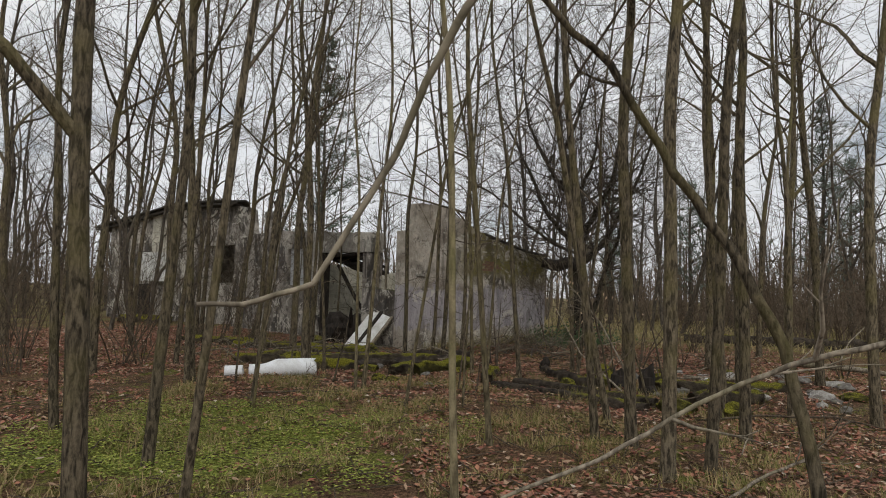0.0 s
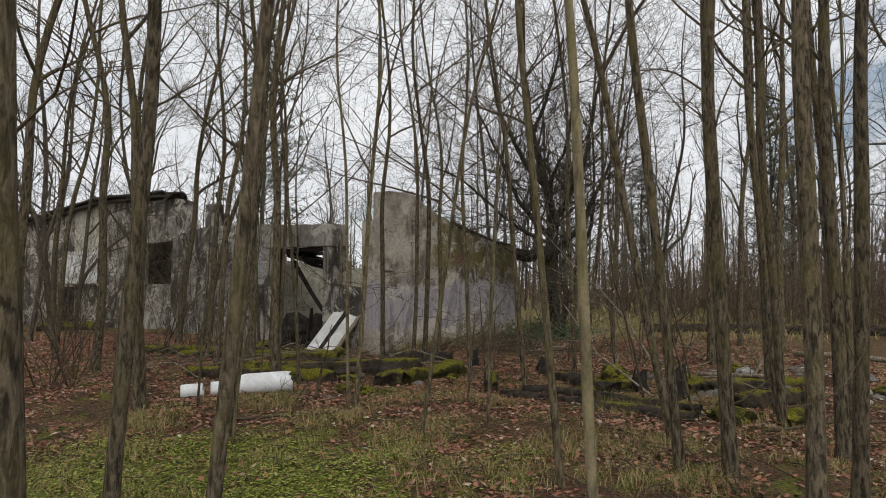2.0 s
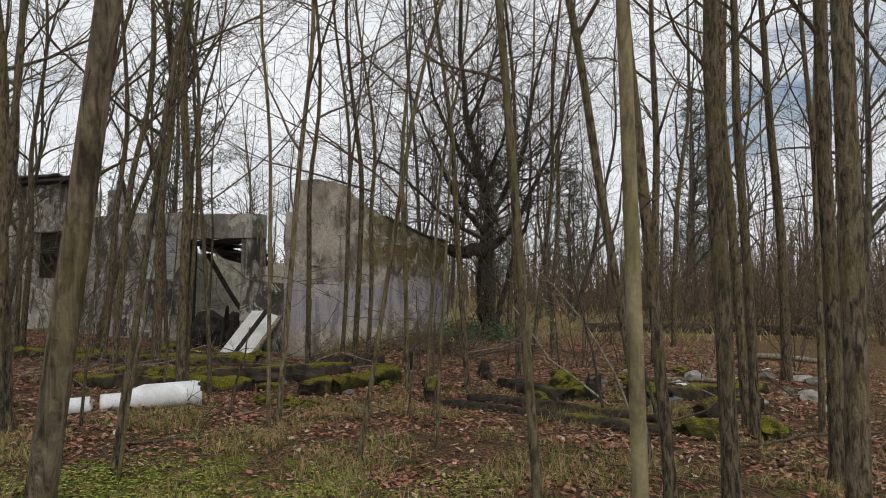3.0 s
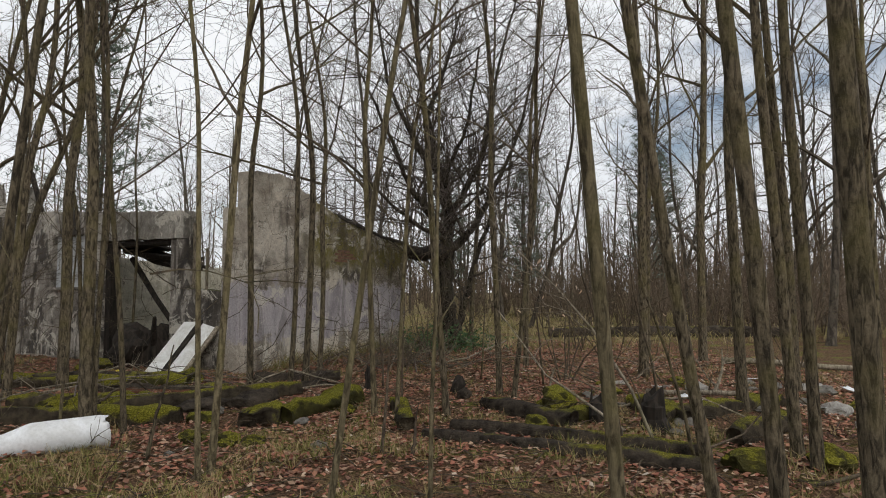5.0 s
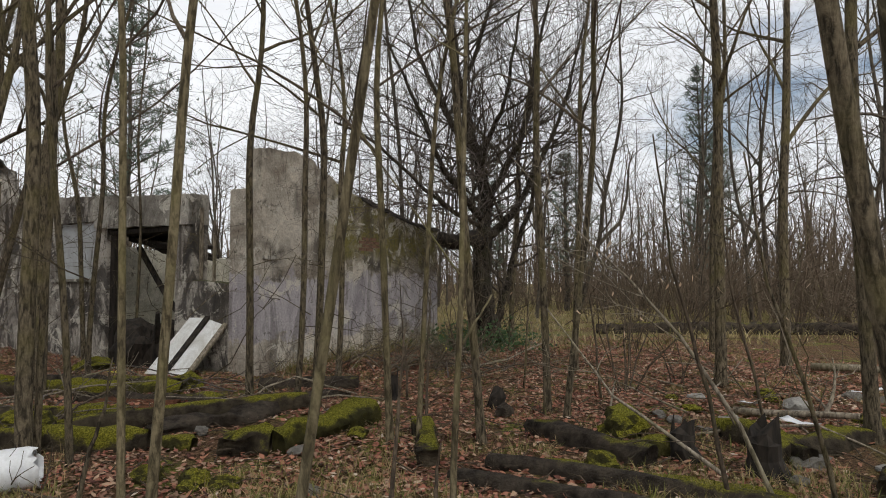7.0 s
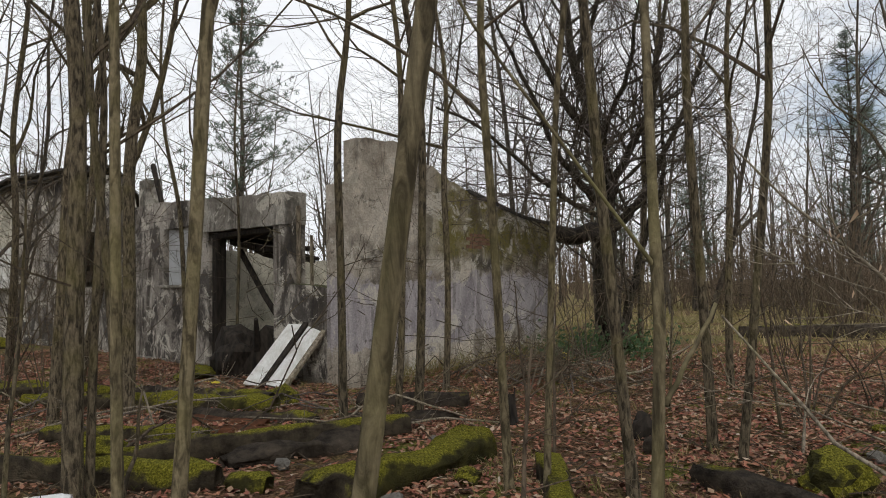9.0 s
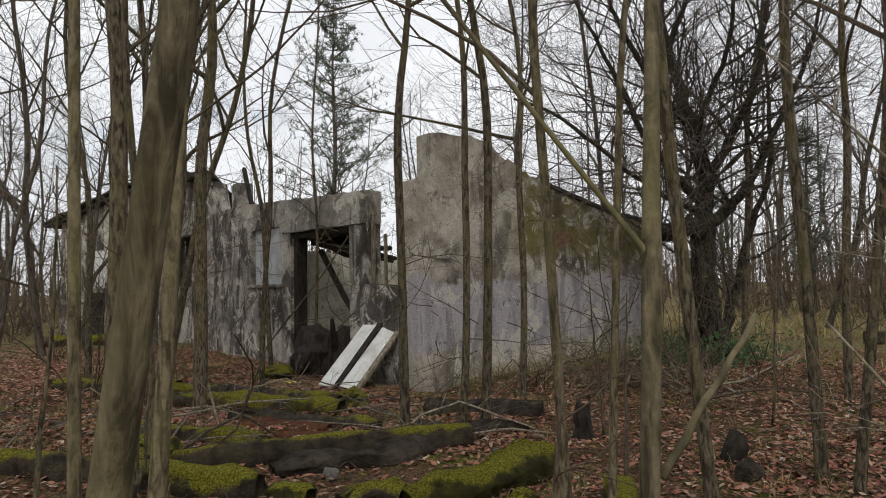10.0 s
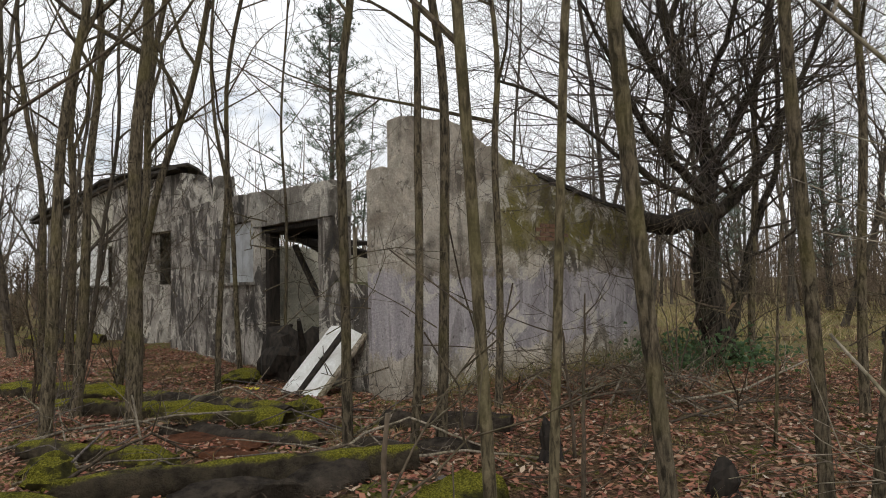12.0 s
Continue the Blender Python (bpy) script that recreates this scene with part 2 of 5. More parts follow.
WHITE = board_material("white_enamel_board", (0.80, 0.81, 0.79), (0.42, 0.40, 0.34))
PANEL = board_material("grey_white_board", (0.50, 0.52, 0.53), (0.26, 0.25, 0.23))
PIPEWHITE = board_material("white_plastic_pipe", (0.80, 0.82, 0.84), (0.50, 0.50, 0.47), 0.6)


def mossy(name, low, high, cover=0.5):
    m, nt, b = shader(name, 0.92, 0.12)
    v = coords(nt, "Object")
    n, f, big = noise_tex(nt, v, 7, 6, 0.65), noise_tex(nt, v, 70, 4, 0.7), noise_tex(nt, v, 1.7, 6, 0.65)
    col = ramp(nt, n, [(0.3, low), (0.7, high)])
    up = calc(nt, "ADD", calc(nt, "MULTIPLY", facing_up(nt), 0.55), calc(nt, "MULTIPLY", calc(nt, "SUBTRACT", big, 0.5), 2.4))
    col = mixc(nt, span(nt, up, 0.55 - cover, 0.85 - cover), col, ramp(nt, f, [(0.32, (0.04, 0.04, 0.006)), (0.5, (0.19, 0.18, 0.02)), (0.68, (0.43, 0.40, 0.055))]))
    nt.links.new(col, b.inputs["Base Color"])
    bump(nt, b, calc(nt, "ADD", f, n), 1.0, 0.05)
    return m


BEAM = mossy("mossy_beam", (0.02, 0.016, 0.012), (0.13, 0.105, 0.07), 0.36)
BEAM_BARE = mossy("weathered_beam", (0.018, 0.015, 0.012), (0.13, 0.105, 0.08), -0.02)
MOSS = mossy("thick_moss", (0.03, 0.028, 0.012), (0.11, 0.10, 0.03), 0.42)
STONE = mossy("rubble_stone", (0.13, 0.12, 0.105), (0.36, 0.34, 0.30), 0.0)
RUBBLE_PALE = mossy("pale_rubble", (0.30, 0.28, 0.25), (0.62, 0.60, 0.55), -0.2)
ROT = mossy("red_rotten_wood", (0.06, 0.028, 0.016), (0.24, 0.10, 0.05), -0.25)
YELLOW, nt, b = shader("yellow_plastic", 0.5)
b.inputs["Base Color"].default_value = (0.62, 0.52, 0.05, 1)


# ---------------------------------------------------------------- mesh helpers
def mesh_of(name, verts, faces, mat, smooth=False):
    me = bpy.data.meshes.new(name)
    me.from_pydata(verts, [], faces)
    me.materials.append(mat)
    if smooth:
        me.polygons.foreach_set("use_smooth", [True] * len(me.polygons))
    me.update()
    return me


def put(name, verts, faces, mat, parent=None, smooth=False, label=""):
    ob = new(name, mesh_of(name, verts, faces, mat, smooth))
    if parent:
        ob.parent = parent
    if label:
        ob["label"] = label
    return ob


def part(name, bm, mat, parent, label="", smooth=False):
    me = bpy.data.meshes.new(name)
    bmesh.ops.recalc_face_normals(bm, faces=bm.faces)
    bm.to_mesh(me)
    bm.free()
    me.materials.append(mat)
    if smooth:
        me.polygons.foreach_set("use_smooth", [True] * len(me.polygons))
    ob = new(name, me)
    if parent:
        ob.parent = parent
    if label:
        ob["label"] = label
    return ob


class Soup:
    """Collects tubes and blades into one list of vertices and faces."""

    def __init__(self):
        self.v, self.f = [], []

    def tube(self, pts, radii, sides=5, rough=0.0, rng=None, cap=False):
        base = len(self.v)
        n = len(pts)
        prev = None
        for i, p in enumerate(pts):
            d = (pts[min(i + 1, n - 1)] - pts[max(i - 1, 0)]).normalized()
            a = d.orthogonal().normalized() if prev is None else (prev - d * prev.dot(d)).normalized()
            prev = a
            c = d.cross(a)
            for k in range(sides):
                t = 2 * math.pi * k / sides
                r = radii[i]
                if rough:
                    r *= 1 + rough * (0.6 * math.sin(k * 2.39996 * 3 + 1.3 * math.sin(i * 0.5)) + 0.8 * (rng.random() - 0.5))
                q = p + (a * math.cos(t) + c * math.sin(t)) * r
                self.v.append((q.x, q.y, q.z))
        for i in range(n - 1):
            for k in range(sides):
                k2 = (k + 1) % sides
                self.f.append((base + i * sides + k, base + i * sides + k2, base + (i + 1) * sides + k2, base + (i + 1) * sides + k))
        if cap:
            self.f.append(tuple(base + k for k in reversed(range(sides))))
            self.f.append(tuple(base + (n - 1) * sides + k for k in range(sides)))

    def blade(self, p, d, side, w, bend):
        """A narrow two-piece blade from p along d."""
        i = len(self.v)
        m = p + d * 0.5 + bend * 0.25
        e = p + d + bend
        for q in (p - side * w, p + side * w, m + side * w * 0.8, m - side * w * 0.8, e):
            self.v.append((q.x, q.y, q.z))
        self.f += [(i, i + 1, i + 2, i + 3), (i + 3, i + 2, i + 4)]


def ground_z(x, y):
    z = 0.05 + 0.10 * noise.noise((x * 0.22, y * 0.22, 3.0)) + 0.05 * noise.noise((x * 0.8, y * 0.8, 9.0))
    if y > 9 and x < 1:
        z += 0.03 * noise.noise((x * 1.7, y * 1.7, 5.0))
    return z


# ---------------------------------------------------------------- ground
def build_ground():
    def steps(lo, hi, step, far):
        near = list(np.arange(lo, hi + 1e-6, step))
        out, g = [], step
        p = hi
        while p < far:
            g *= 1.35
            p += g
            out.append(p)
        neg, g, p = [], step, lo
        while p > -far:
            g *= 1.35
            p -= g
            neg.append(p)
        return neg[::-1] + near + out

    xs, ys = steps(-8, 9, 0.17, 900), steps(-2, 20, 0.17, 900)
    verts = []
    for y in ys:
        for x in xs:
            fine = 0.035 * noise.noise((x * 2.3, y * 2.3, 1.0)) + 0.02 * noise.noise((x * 5.1, y * 5.1, 2.0)) if -9 < x < 10 and -3 < y < 21 else 0
            verts.append((x, y, ground_z(x, y) + fine))
    w = len(xs)
    faces = [(j * w + i, j * w + i + 1, (j + 1) * w + i + 1, (j + 1) * w + i) for j in range(len(ys) - 1) for i in range(w - 1)]
    ob = put("ground", verts, faces, GROUND, None, True)
    tagged(ob, "forest floor of brown leaf litter with patches of moss and grass", "ground", "", "structure")


build_ground()


# ---------------------------------------------------------------- ruined house
HX, HY, HROT = -0.97, 15.8, 45.0
house = tagged(new("ruined_house"), "roofless derelict concrete house with stained peeling plaster walls", "ruined house")
house.matrix_world = pose(HX, HY, 0, 0, 0, HROT)


def prism(name, outline, along, lo, hi, mat, label="", jag=0.0, seed=1):
    """A wall piece. outline: (run, z) corners; along 'x' (gable side) or 'y' (front side); lo..hi is its thickness."""
    rng = random.Random(seed)
    pts = []
    n = len(outline)
    for i, (s, z) in enumerate(outline):
        s2, z2 = outline[(i + 1) % n]
        pts.append((s, z))
        if jag and min(z, z2) > 0.9 and abs(s2 - s) > 0.25:
            k = max(2, int(abs(s2 - s) / 0.09))
            for j in range(1, k):
                t = j / k
                pts.append((s + (s2 - s) * t, z + (z2 - z) * t + rng.uniform(-jag, jag * 0.4)))
    bm = bmesh.new()
    rows = []
    for d in (lo, hi):
        rows.append([bm.verts.new((s, d, z) if along == "x" else (d, s, z)) for s, z in pts])
    m = len(pts)
    caps = [bm.faces.new(rows[0]), bm.faces.new(rows[1])]
    for i in range(m):
        bm.faces.new((rows[0][i], rows[0][(i + 1) % m], rows[1][(i + 1) % m], rows[1][i]))
    bmesh.ops.triangulate(bm, faces=caps)
    return part(name, bm, mat, house, label)


def box_bm(x0, y0, z0, x1, y1, z1, bevel=0.0):
    bm = bmesh.new()
    bmesh.ops.create_cube(bm, size=1.0)
    for v in bm.verts:
        v.co = ((x0 + x1) / 2 + v.co.x * (x1 - x0), (y0 + y1) / 2 + v.co.y * (y1 - y0), (z0 + z1) / 2 + v.co.z * (z1 - z0))
    if bevel:
        bmesh.ops.bevel(bm, geom=list(bm.edges), offset=bevel, segments=2, affect="EDGES")
    return bm


# gable wall, with its broken slope
prism("gable_wall", [(0.32, -0.3), (5.9, -0.3), (5.9, 2.72), (4.8, 2.82), (3.7, 3.0), (2.9, 3.2), (2.2, 3.42), (1.6, 3.72), (1.1, 3.82), (0.32, 3.74)], "x", 0.0, 0.32, WALL_GABLE, "stained plaster gable with grey paint and green algae", 0.06, 3)
prism("corner_pilaster", [(0.0, -0.3), (0.322, -0.3), (0.322, 3.02), (0.0, 3.02)], "x", -0.03, 0.36, WALL_GABLE, "", 0.02, 4)
part("ledge", box_bm(0.36, -0.06, 1.88, 0.62, 0.01, 1.94, 0.01), CONCRETE, house)
for s0, z0, s1, z1 in ((3.0, 3.18, 4.8, 2.82), (4.8, 2.82, 5.95, 2.74)):
    bm = bmesh.new()
    rows = [[bm.verts.new((s, y, z + dz)) for s, z, dz in ((s0, z0, -0.03), (s1, z1, -0.03), (s1, z1, 0.035), (s0, z0, 0.035))] for y in (-0.04, 0.42)]
    bm.faces.new(rows[0]); bm.faces.new(rows[1])
    for i in range(4):
        bm.faces.new((rows[0][i], rows[0][(i + 1) % 4], rows[1][(i + 1) % 4], rows[1][i]))
    part("coping", bm, ROOFING, house, "dark remains of roofing on the slope")

# front wall
FRONT = [
    ("sill_wall", [(0.37, -0.3), (1.28, -0.3), (1.28, 1.54), (0.37, 1.46)], 5),
    ("pier", [(1.28, -0.3), (1.74, -0.3), (1.74, 2.5), (1.28, 2.5)], 6),
    ("pier", [(3.8, -0.3), (4.2, -0.3), (4.2, 2.56), (3.8, 2.56)], 7),
    ("parapet_wall", [(4.2, -0.3), (5.6, -0.3), (5.6, 1.56), (4.2, 1.56)], 8),
    ("window_head", [(4.2, 2.72), (5.6, 2.72), (5.6, 3.28), (4.2, 3.2)], 9),
    ("wall_piece", [(5.6, -0.3), (9.2, -0.3), (9.2, 3.1), (8.3, 3.22), (7.4, 3.3), (6.3, 3.3), (5.6, 3.28)], 10),
]
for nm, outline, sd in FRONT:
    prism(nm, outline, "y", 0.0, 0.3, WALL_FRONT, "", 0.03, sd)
prism("lintel", [(1.28, 2.502), (4.2, 2.562), (4.2, 3.2), (2.8, 3.1), (1.28, 3.03)], "y", -0.04, 0.32, CONCRETE, "broad concrete lintel above the open doorway", 0.02, 11)
part("lintel_soffit", box_bm(0.05, 1.74, 2.42, 0.5, 3.8, 2.5), CHAR_AND_GAP, house, "dark board under the lintel")
part("door_frame", box_bm(0.06, 3.64, 0.0, 0.26, 3.8, 2.42, 0.01), CHAR_AND_GAP, house, "dark wooden door post")
part("window_post", box_bm(0.1, 1.2, 1.54, 0.16, 1.26, 2.8, 0.01), DEAD, house)
part("window_post", box_bm(0.1, 0.86, 1.5, 0.15, 0.91, 2.3, 0.01), DEAD, house)
part("window_sill", box_bm(-0.07, 4.12, 1.52, 0.2, 5.66, 1.58, 0.01), CONCRETE, house)
part("window_board", box_bm(0.08, 4.26, 1.58, 0.12, 4.9, 2.72), PANEL, house, "grey-white board in the window opening")
part("window_board", box_bm(0.09, 4.94, 1.58, 0.13, 5.56, 2.72), PANEL, house, "grey-white board in the window opening")
part("chimney", box_bm(0.85, 8.32, 0.05, 1.25, 8.74, 4.2, 0.02), CONCRETE, house, "square concrete chimney stub")
bm = box_bm(-0.04, -0.05, 0.0, 0.04, 0.05, 1.5)
bmesh.ops.rotate(bm, cent=(0, 0, 0), matrix=Matrix.Rotation(radians(-26), 3, "X"), verts=bm.verts)
bmesh.ops.translate(bm, vec=(0.95, 7.55, 3.2), verts=bm.verts)
part("rafter", bm, CHAR_AND_GAP, house, "tilted grey rafter stump")

# taller block beyond, flat roof with a broken edge, set at a slight angle
before_block = set(house.children)
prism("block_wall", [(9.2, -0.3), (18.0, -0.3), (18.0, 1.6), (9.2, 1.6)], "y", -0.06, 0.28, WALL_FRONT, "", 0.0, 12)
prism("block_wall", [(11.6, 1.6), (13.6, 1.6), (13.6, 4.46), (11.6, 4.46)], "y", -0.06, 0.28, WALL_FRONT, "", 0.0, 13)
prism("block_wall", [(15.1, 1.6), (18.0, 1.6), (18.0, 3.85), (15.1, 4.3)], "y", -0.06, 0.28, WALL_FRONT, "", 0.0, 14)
prism("window_head", [(13.6, 2.78), (15.1, 2.78), (15.1, 4.3), (13.6, 4.46)], "y", -0.06, 0.28, WALL_INNER, "", 0.0, 15)
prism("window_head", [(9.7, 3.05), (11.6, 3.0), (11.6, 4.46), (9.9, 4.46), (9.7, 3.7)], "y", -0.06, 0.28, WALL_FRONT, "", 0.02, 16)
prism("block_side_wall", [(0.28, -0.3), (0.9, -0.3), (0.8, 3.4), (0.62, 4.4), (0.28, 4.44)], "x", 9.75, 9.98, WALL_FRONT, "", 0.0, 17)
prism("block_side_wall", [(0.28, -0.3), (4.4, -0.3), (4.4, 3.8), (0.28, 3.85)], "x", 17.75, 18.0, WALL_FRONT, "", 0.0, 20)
prism("block_rear_wall", [(14.3, -0.3), (17.74, -0.3), (17.74, 3.8), (15.0, 4.3), (14.3, 4.35)], "y", 4.4, 4.65, CONCRETE, "", 0.0, 18)
for z, y0, x0 in ((4.46, 9.9, -0.3), (4.54, 9.55, -0.16), (4.61, 10.3, -0.36)):
    for ya, yb, fall in ((y0, 13.6, -0.02), (13.6, 18.1 - x0 * 2, 0.14)):
        bm = box_bm(x0, ya, z, 4.7, yb, z + 0.06)
        bmesh.ops.subdivide_edges(bm, edges=bm.edges[:], cuts=7, use_grid_fill=True)
        for v in bm.verts:
            v.co.y = max(v.co.y, y0 + max(0.0, v.co.x) * 1.05)
            v.co.z -= abs(v.co.y - 13.6) * fall + 0.04 * noise.noise((v.co.x * 2, v.co.y * 1.7, z * 9))
            v.co.x += 0.14 * noise.noise((3.0, v.co.y * 2.3, z * 7)) if v.co.x < 0 else 0.0
        part("roof_slab", bm, ROOFING, house, "sagging flat roof of layered tar felt")
part("window_sill", box_bm(-0.14, 13.55, 1.56, 0.1, 15.15, 1.62, 0.01), CONCRETE, house)
bm = box_bm(-0.02, 0, 0, 0.02, 1.25, 1.14)
bmesh.ops.rotate(bm, cent=(0, 0, 0), matrix=Matrix.Rotation(radians(24), 3, "Z"), verts=bm.verts)
bmesh.ops.translate(bm, vec=(-0.12, 13.7, 1.62), verts=bm.verts)
part("window_board", bm, WHITE, house, "white board hanging in the window")
part("window_board", box_bm(0.1, 9.55, 1.62, 0.13, 9.9, 2.45), PANEL, house)
part("door_leaf", box_bm(-0.10, 8.0, 0.1, -0.05, 9.1, 1.5, 0.01), WALL_INNER, house, "pale peeling door leaf leaning on the wall")
part("door_leaf", box_bm(-0.12, 15.9, 0.05, -0.07, 16.6, 1.3, 0.01), WALL_INNER, house, "pale peeling door leaf leaning on the wall")
# thin near-black sheet on the solid wall, painting the shade of an opening
part("doorway_lining", box_bm(-0.075, 15.0, 0.0, -0.062, 15.8, 1.5), CHAR_AND_GAP, house, "thin dark sheet on the wall painting the shade of a gap")

turned = Matrix.Translation((0.62, 9.6, 0)) @ Matrix.Rotation(radians(14), 4, "Z") @ Matrix.Translation((0, -9.6, 0))
for ob in house.children:
    if ob not in before_block:
        ob.matrix_basis = turned

# inside
part("floor_slab", box_bm(0.0, 0.3, -0.25, 6.2, 8.2, 0.1), CONCRETE, house)
prism("back_wall", [(0.3, 0.0), (8.2, 0.0), (8.2, 2.2), (5.0, 2.12), (3.6, 2.05), (2.4, 1.9), (1.2, 1.7), (0.3, 1.62)], "y", 4.2, 4.42, WALL_INNER, "pale back wall with a broken top", 0.05, 22)
prism("inner_wall", [(0.3, 0.0), (4.2, 0.0), (4.2, 2.0), (0.3, 2.3)], "x", 4.4, 4.6, WALL_INNER, "", 0.03, 23)
bm = box_bm(0.5, 2.9, 0, 1.1, 4.2, 0.05)
bmesh.ops.rotate(bm, cent=(0.5, 2.6, 0), matrix=Matrix.Rotation(radians(8), 3, "Y"), verts=bm.verts)
bmesh.ops.translate(bm, vec=(0, 0, 2.45), verts=bm.verts)
part("roof_remnant", bm, ROOFING, house, "sagging black roof remnant inside the doorway")
so = Soup()
so.tube([Vector((0.55, 3.62, 2.2)), Vector((0.6, 2.9, 1.35)), Vector((0.7, 2.1, 0.45))], [0.065, 0.06, 0.055], 6, 0.2, random.Random(4), True)
put("fallen_rafter", so.v, so.f, CHAR_AND_GAP, house)
rng = random.Random(14)
for i in range(7):
    so = Soup()
    x0 = 0.45 + 0.13 * i
    a, c = Vector((x0, 3.75, 2.38)), Vector((x0 + 0.2, rng.uniform(2.0, 2.9), rng.uniform(1.95, 2.25)))
    so.tube([a, a.lerp(c, 0.5) - Vector((0, 0, 0.05)), c], [0.075, 0.07, 0.04], 5, 0.35, rng, True)
    put("roof_board", so.v, so.f, CHAR_AND_GAP, house, False, "sagging black roof board")

BRICK, nt, b = shader("old_red_brick", 0.9)
nt.links.new(ramp(nt, noise_tex(nt, coords(nt), 14, 5), [(0.3, (0.13, 0.075, 0.05)), (0.7, (0.27, 0.16, 0.10))]), b.inputs["Base Color"])
brick_mesh = None
for row in range(4):
    for col in range(3 if row in (1, 2) else 2):
        ob = part("brick", box_bm(-0.11, -0.012, -0.03, 0.11, 0.03, 0.03, 0.004), BRICK, house) if brick_mesh is None else new("brick", brick_mesh)
        brick_mesh = ob.data
        ob.parent = house
        ob.location = (3.02 + col * 0.235 + (row % 2) * 0.11, 0.0, 2.16 + row * 0.072)
# debris boards; their near-black colour also paints the dark void low in the doorway
rng = random.Random(9)
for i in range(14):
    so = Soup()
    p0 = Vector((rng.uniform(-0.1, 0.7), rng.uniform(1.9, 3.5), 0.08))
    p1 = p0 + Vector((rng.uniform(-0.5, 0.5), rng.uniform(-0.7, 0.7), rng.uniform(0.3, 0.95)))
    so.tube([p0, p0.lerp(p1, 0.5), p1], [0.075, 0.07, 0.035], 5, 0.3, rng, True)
    put("charred_board", so.v, so.f, CHAR_AND_GAP, house)

# white panels leaning under the window
def leaning_panel(name, a, c, top, w0, w1, mat, label, parent=None):
    """Panel standing on the line a-c, leaning back to height top; w0..w1 is the share of the width that it covers."""
    a, c = Vector(a), Vector(c)
    back = Vector((0.82, 0.57, 0))
    up = back * 0.74 + Vector((0, 0, top))
    nrm = (c - a).cross(up).normalized() * 0.02
    bm = bmesh.new()
    q = []
    for sg in (-1, 1):
        q.append([bm.verts.new(p + nrm * sg) for p in (a + (c - a) * w0, a + (c - a) * w1, a + (c - a) * w1 + up, a + (c - a) * w0 + up)])
    bm.faces.new(q[0]); bm.faces.new(q[1])
    for i in range(4):
        bm.faces.new((q[0][i], q[0][(i + 1) % 4], q[1][(i + 1) % 4], q[1][i]))
    return part(name, bm, mat, parent, label)


panel = tagged(new("leaning_door"), "white boarded door lying tilted against the low wall", "door")
A, C = (-2.5, 16.24, 0.03), (-1.78, 15.74, 0.03)
leaning_panel("board", A, C, 0.86, 0.0, 0.38, WHITE, "", panel)
leaning_panel("board", A, C, 0.86, 0.50, 0.9, WHITE, "", panel)
leaning_panel("rail", Vector(A) + Vector((0, -0.03, 0)), Vector(C) + Vector((0, -0.03, 0)), 0.9, 0.38, 0.50, CHAR_AND_GAP, "dark bare wooden rail", panel)
leaning_panel("rail", Vector(A) + Vector((0, -0.02, 0)), Vector(C) + Vector((0, -0.02, 0)), 0.88, 0.9, 1.0, DEAD, "", panel)


# ---------------------------------------------------------------- trees
def limb(rng, so, start, d, length, r, level, sides, dens):
    """A branch that bends upward and carries smaller ones."""
    n = 8 if level == 0 else 7 if level == 1 else 5 if level == 2 else 3
    pts, rad = [start], [r]
    p, dd = start.copy(), d.normalized()
    bend = Vector((0, 0, 0))
    for i in range(1, n):
        bend = bend * 0.45 + Vector((rng.gauss(0, 1), rng.gauss(0, 1), rng.gauss(0, 0.7))) * (0.15 if level < 2 else 0.22)
        dd = (dd + bend + Vector((0, 0, 0.06))).normalized()
        p = p + dd * (length / (n - 1))
        pts.append(p.copy())
        rad.append(max(r * (1 - 0.74 * i / (n - 1)), 0.0022))
    so.tube(pts, rad, sides if level < 2 else 4 if level == 2 else 3)
    if level >= 3:
        return
    kids = int(round((3.2 if level == 0 else 4.0 if level == 1 else 3.4) * dens * rng.uniform(0.7, 1.3)))
    for k in range(kids):
        t = rng.uniform(0.3, 1.0) * (n - 1)
        i = min(int(t), n - 2)
        q = pts[i].lerp(pts[i + 1], t - i)
        along = (pts[i + 1] - pts[i]).normalized()
        side = along.orthogonal().normalized()
        side.rotate(Matrix.Rotation(rng.uniform(0, 6.283), 3, along))
        nd = (along * rng.uniform(0.6, 1.0) + side * rng.uniform(0.5, 0.95)).normalized()
        limb(rng, so, q, nd, length * rng.uniform(0.38, 0.66), max(rad[i] * rng.uniform(0.38, 0.6), 0.003), level + 1, sides, dens)


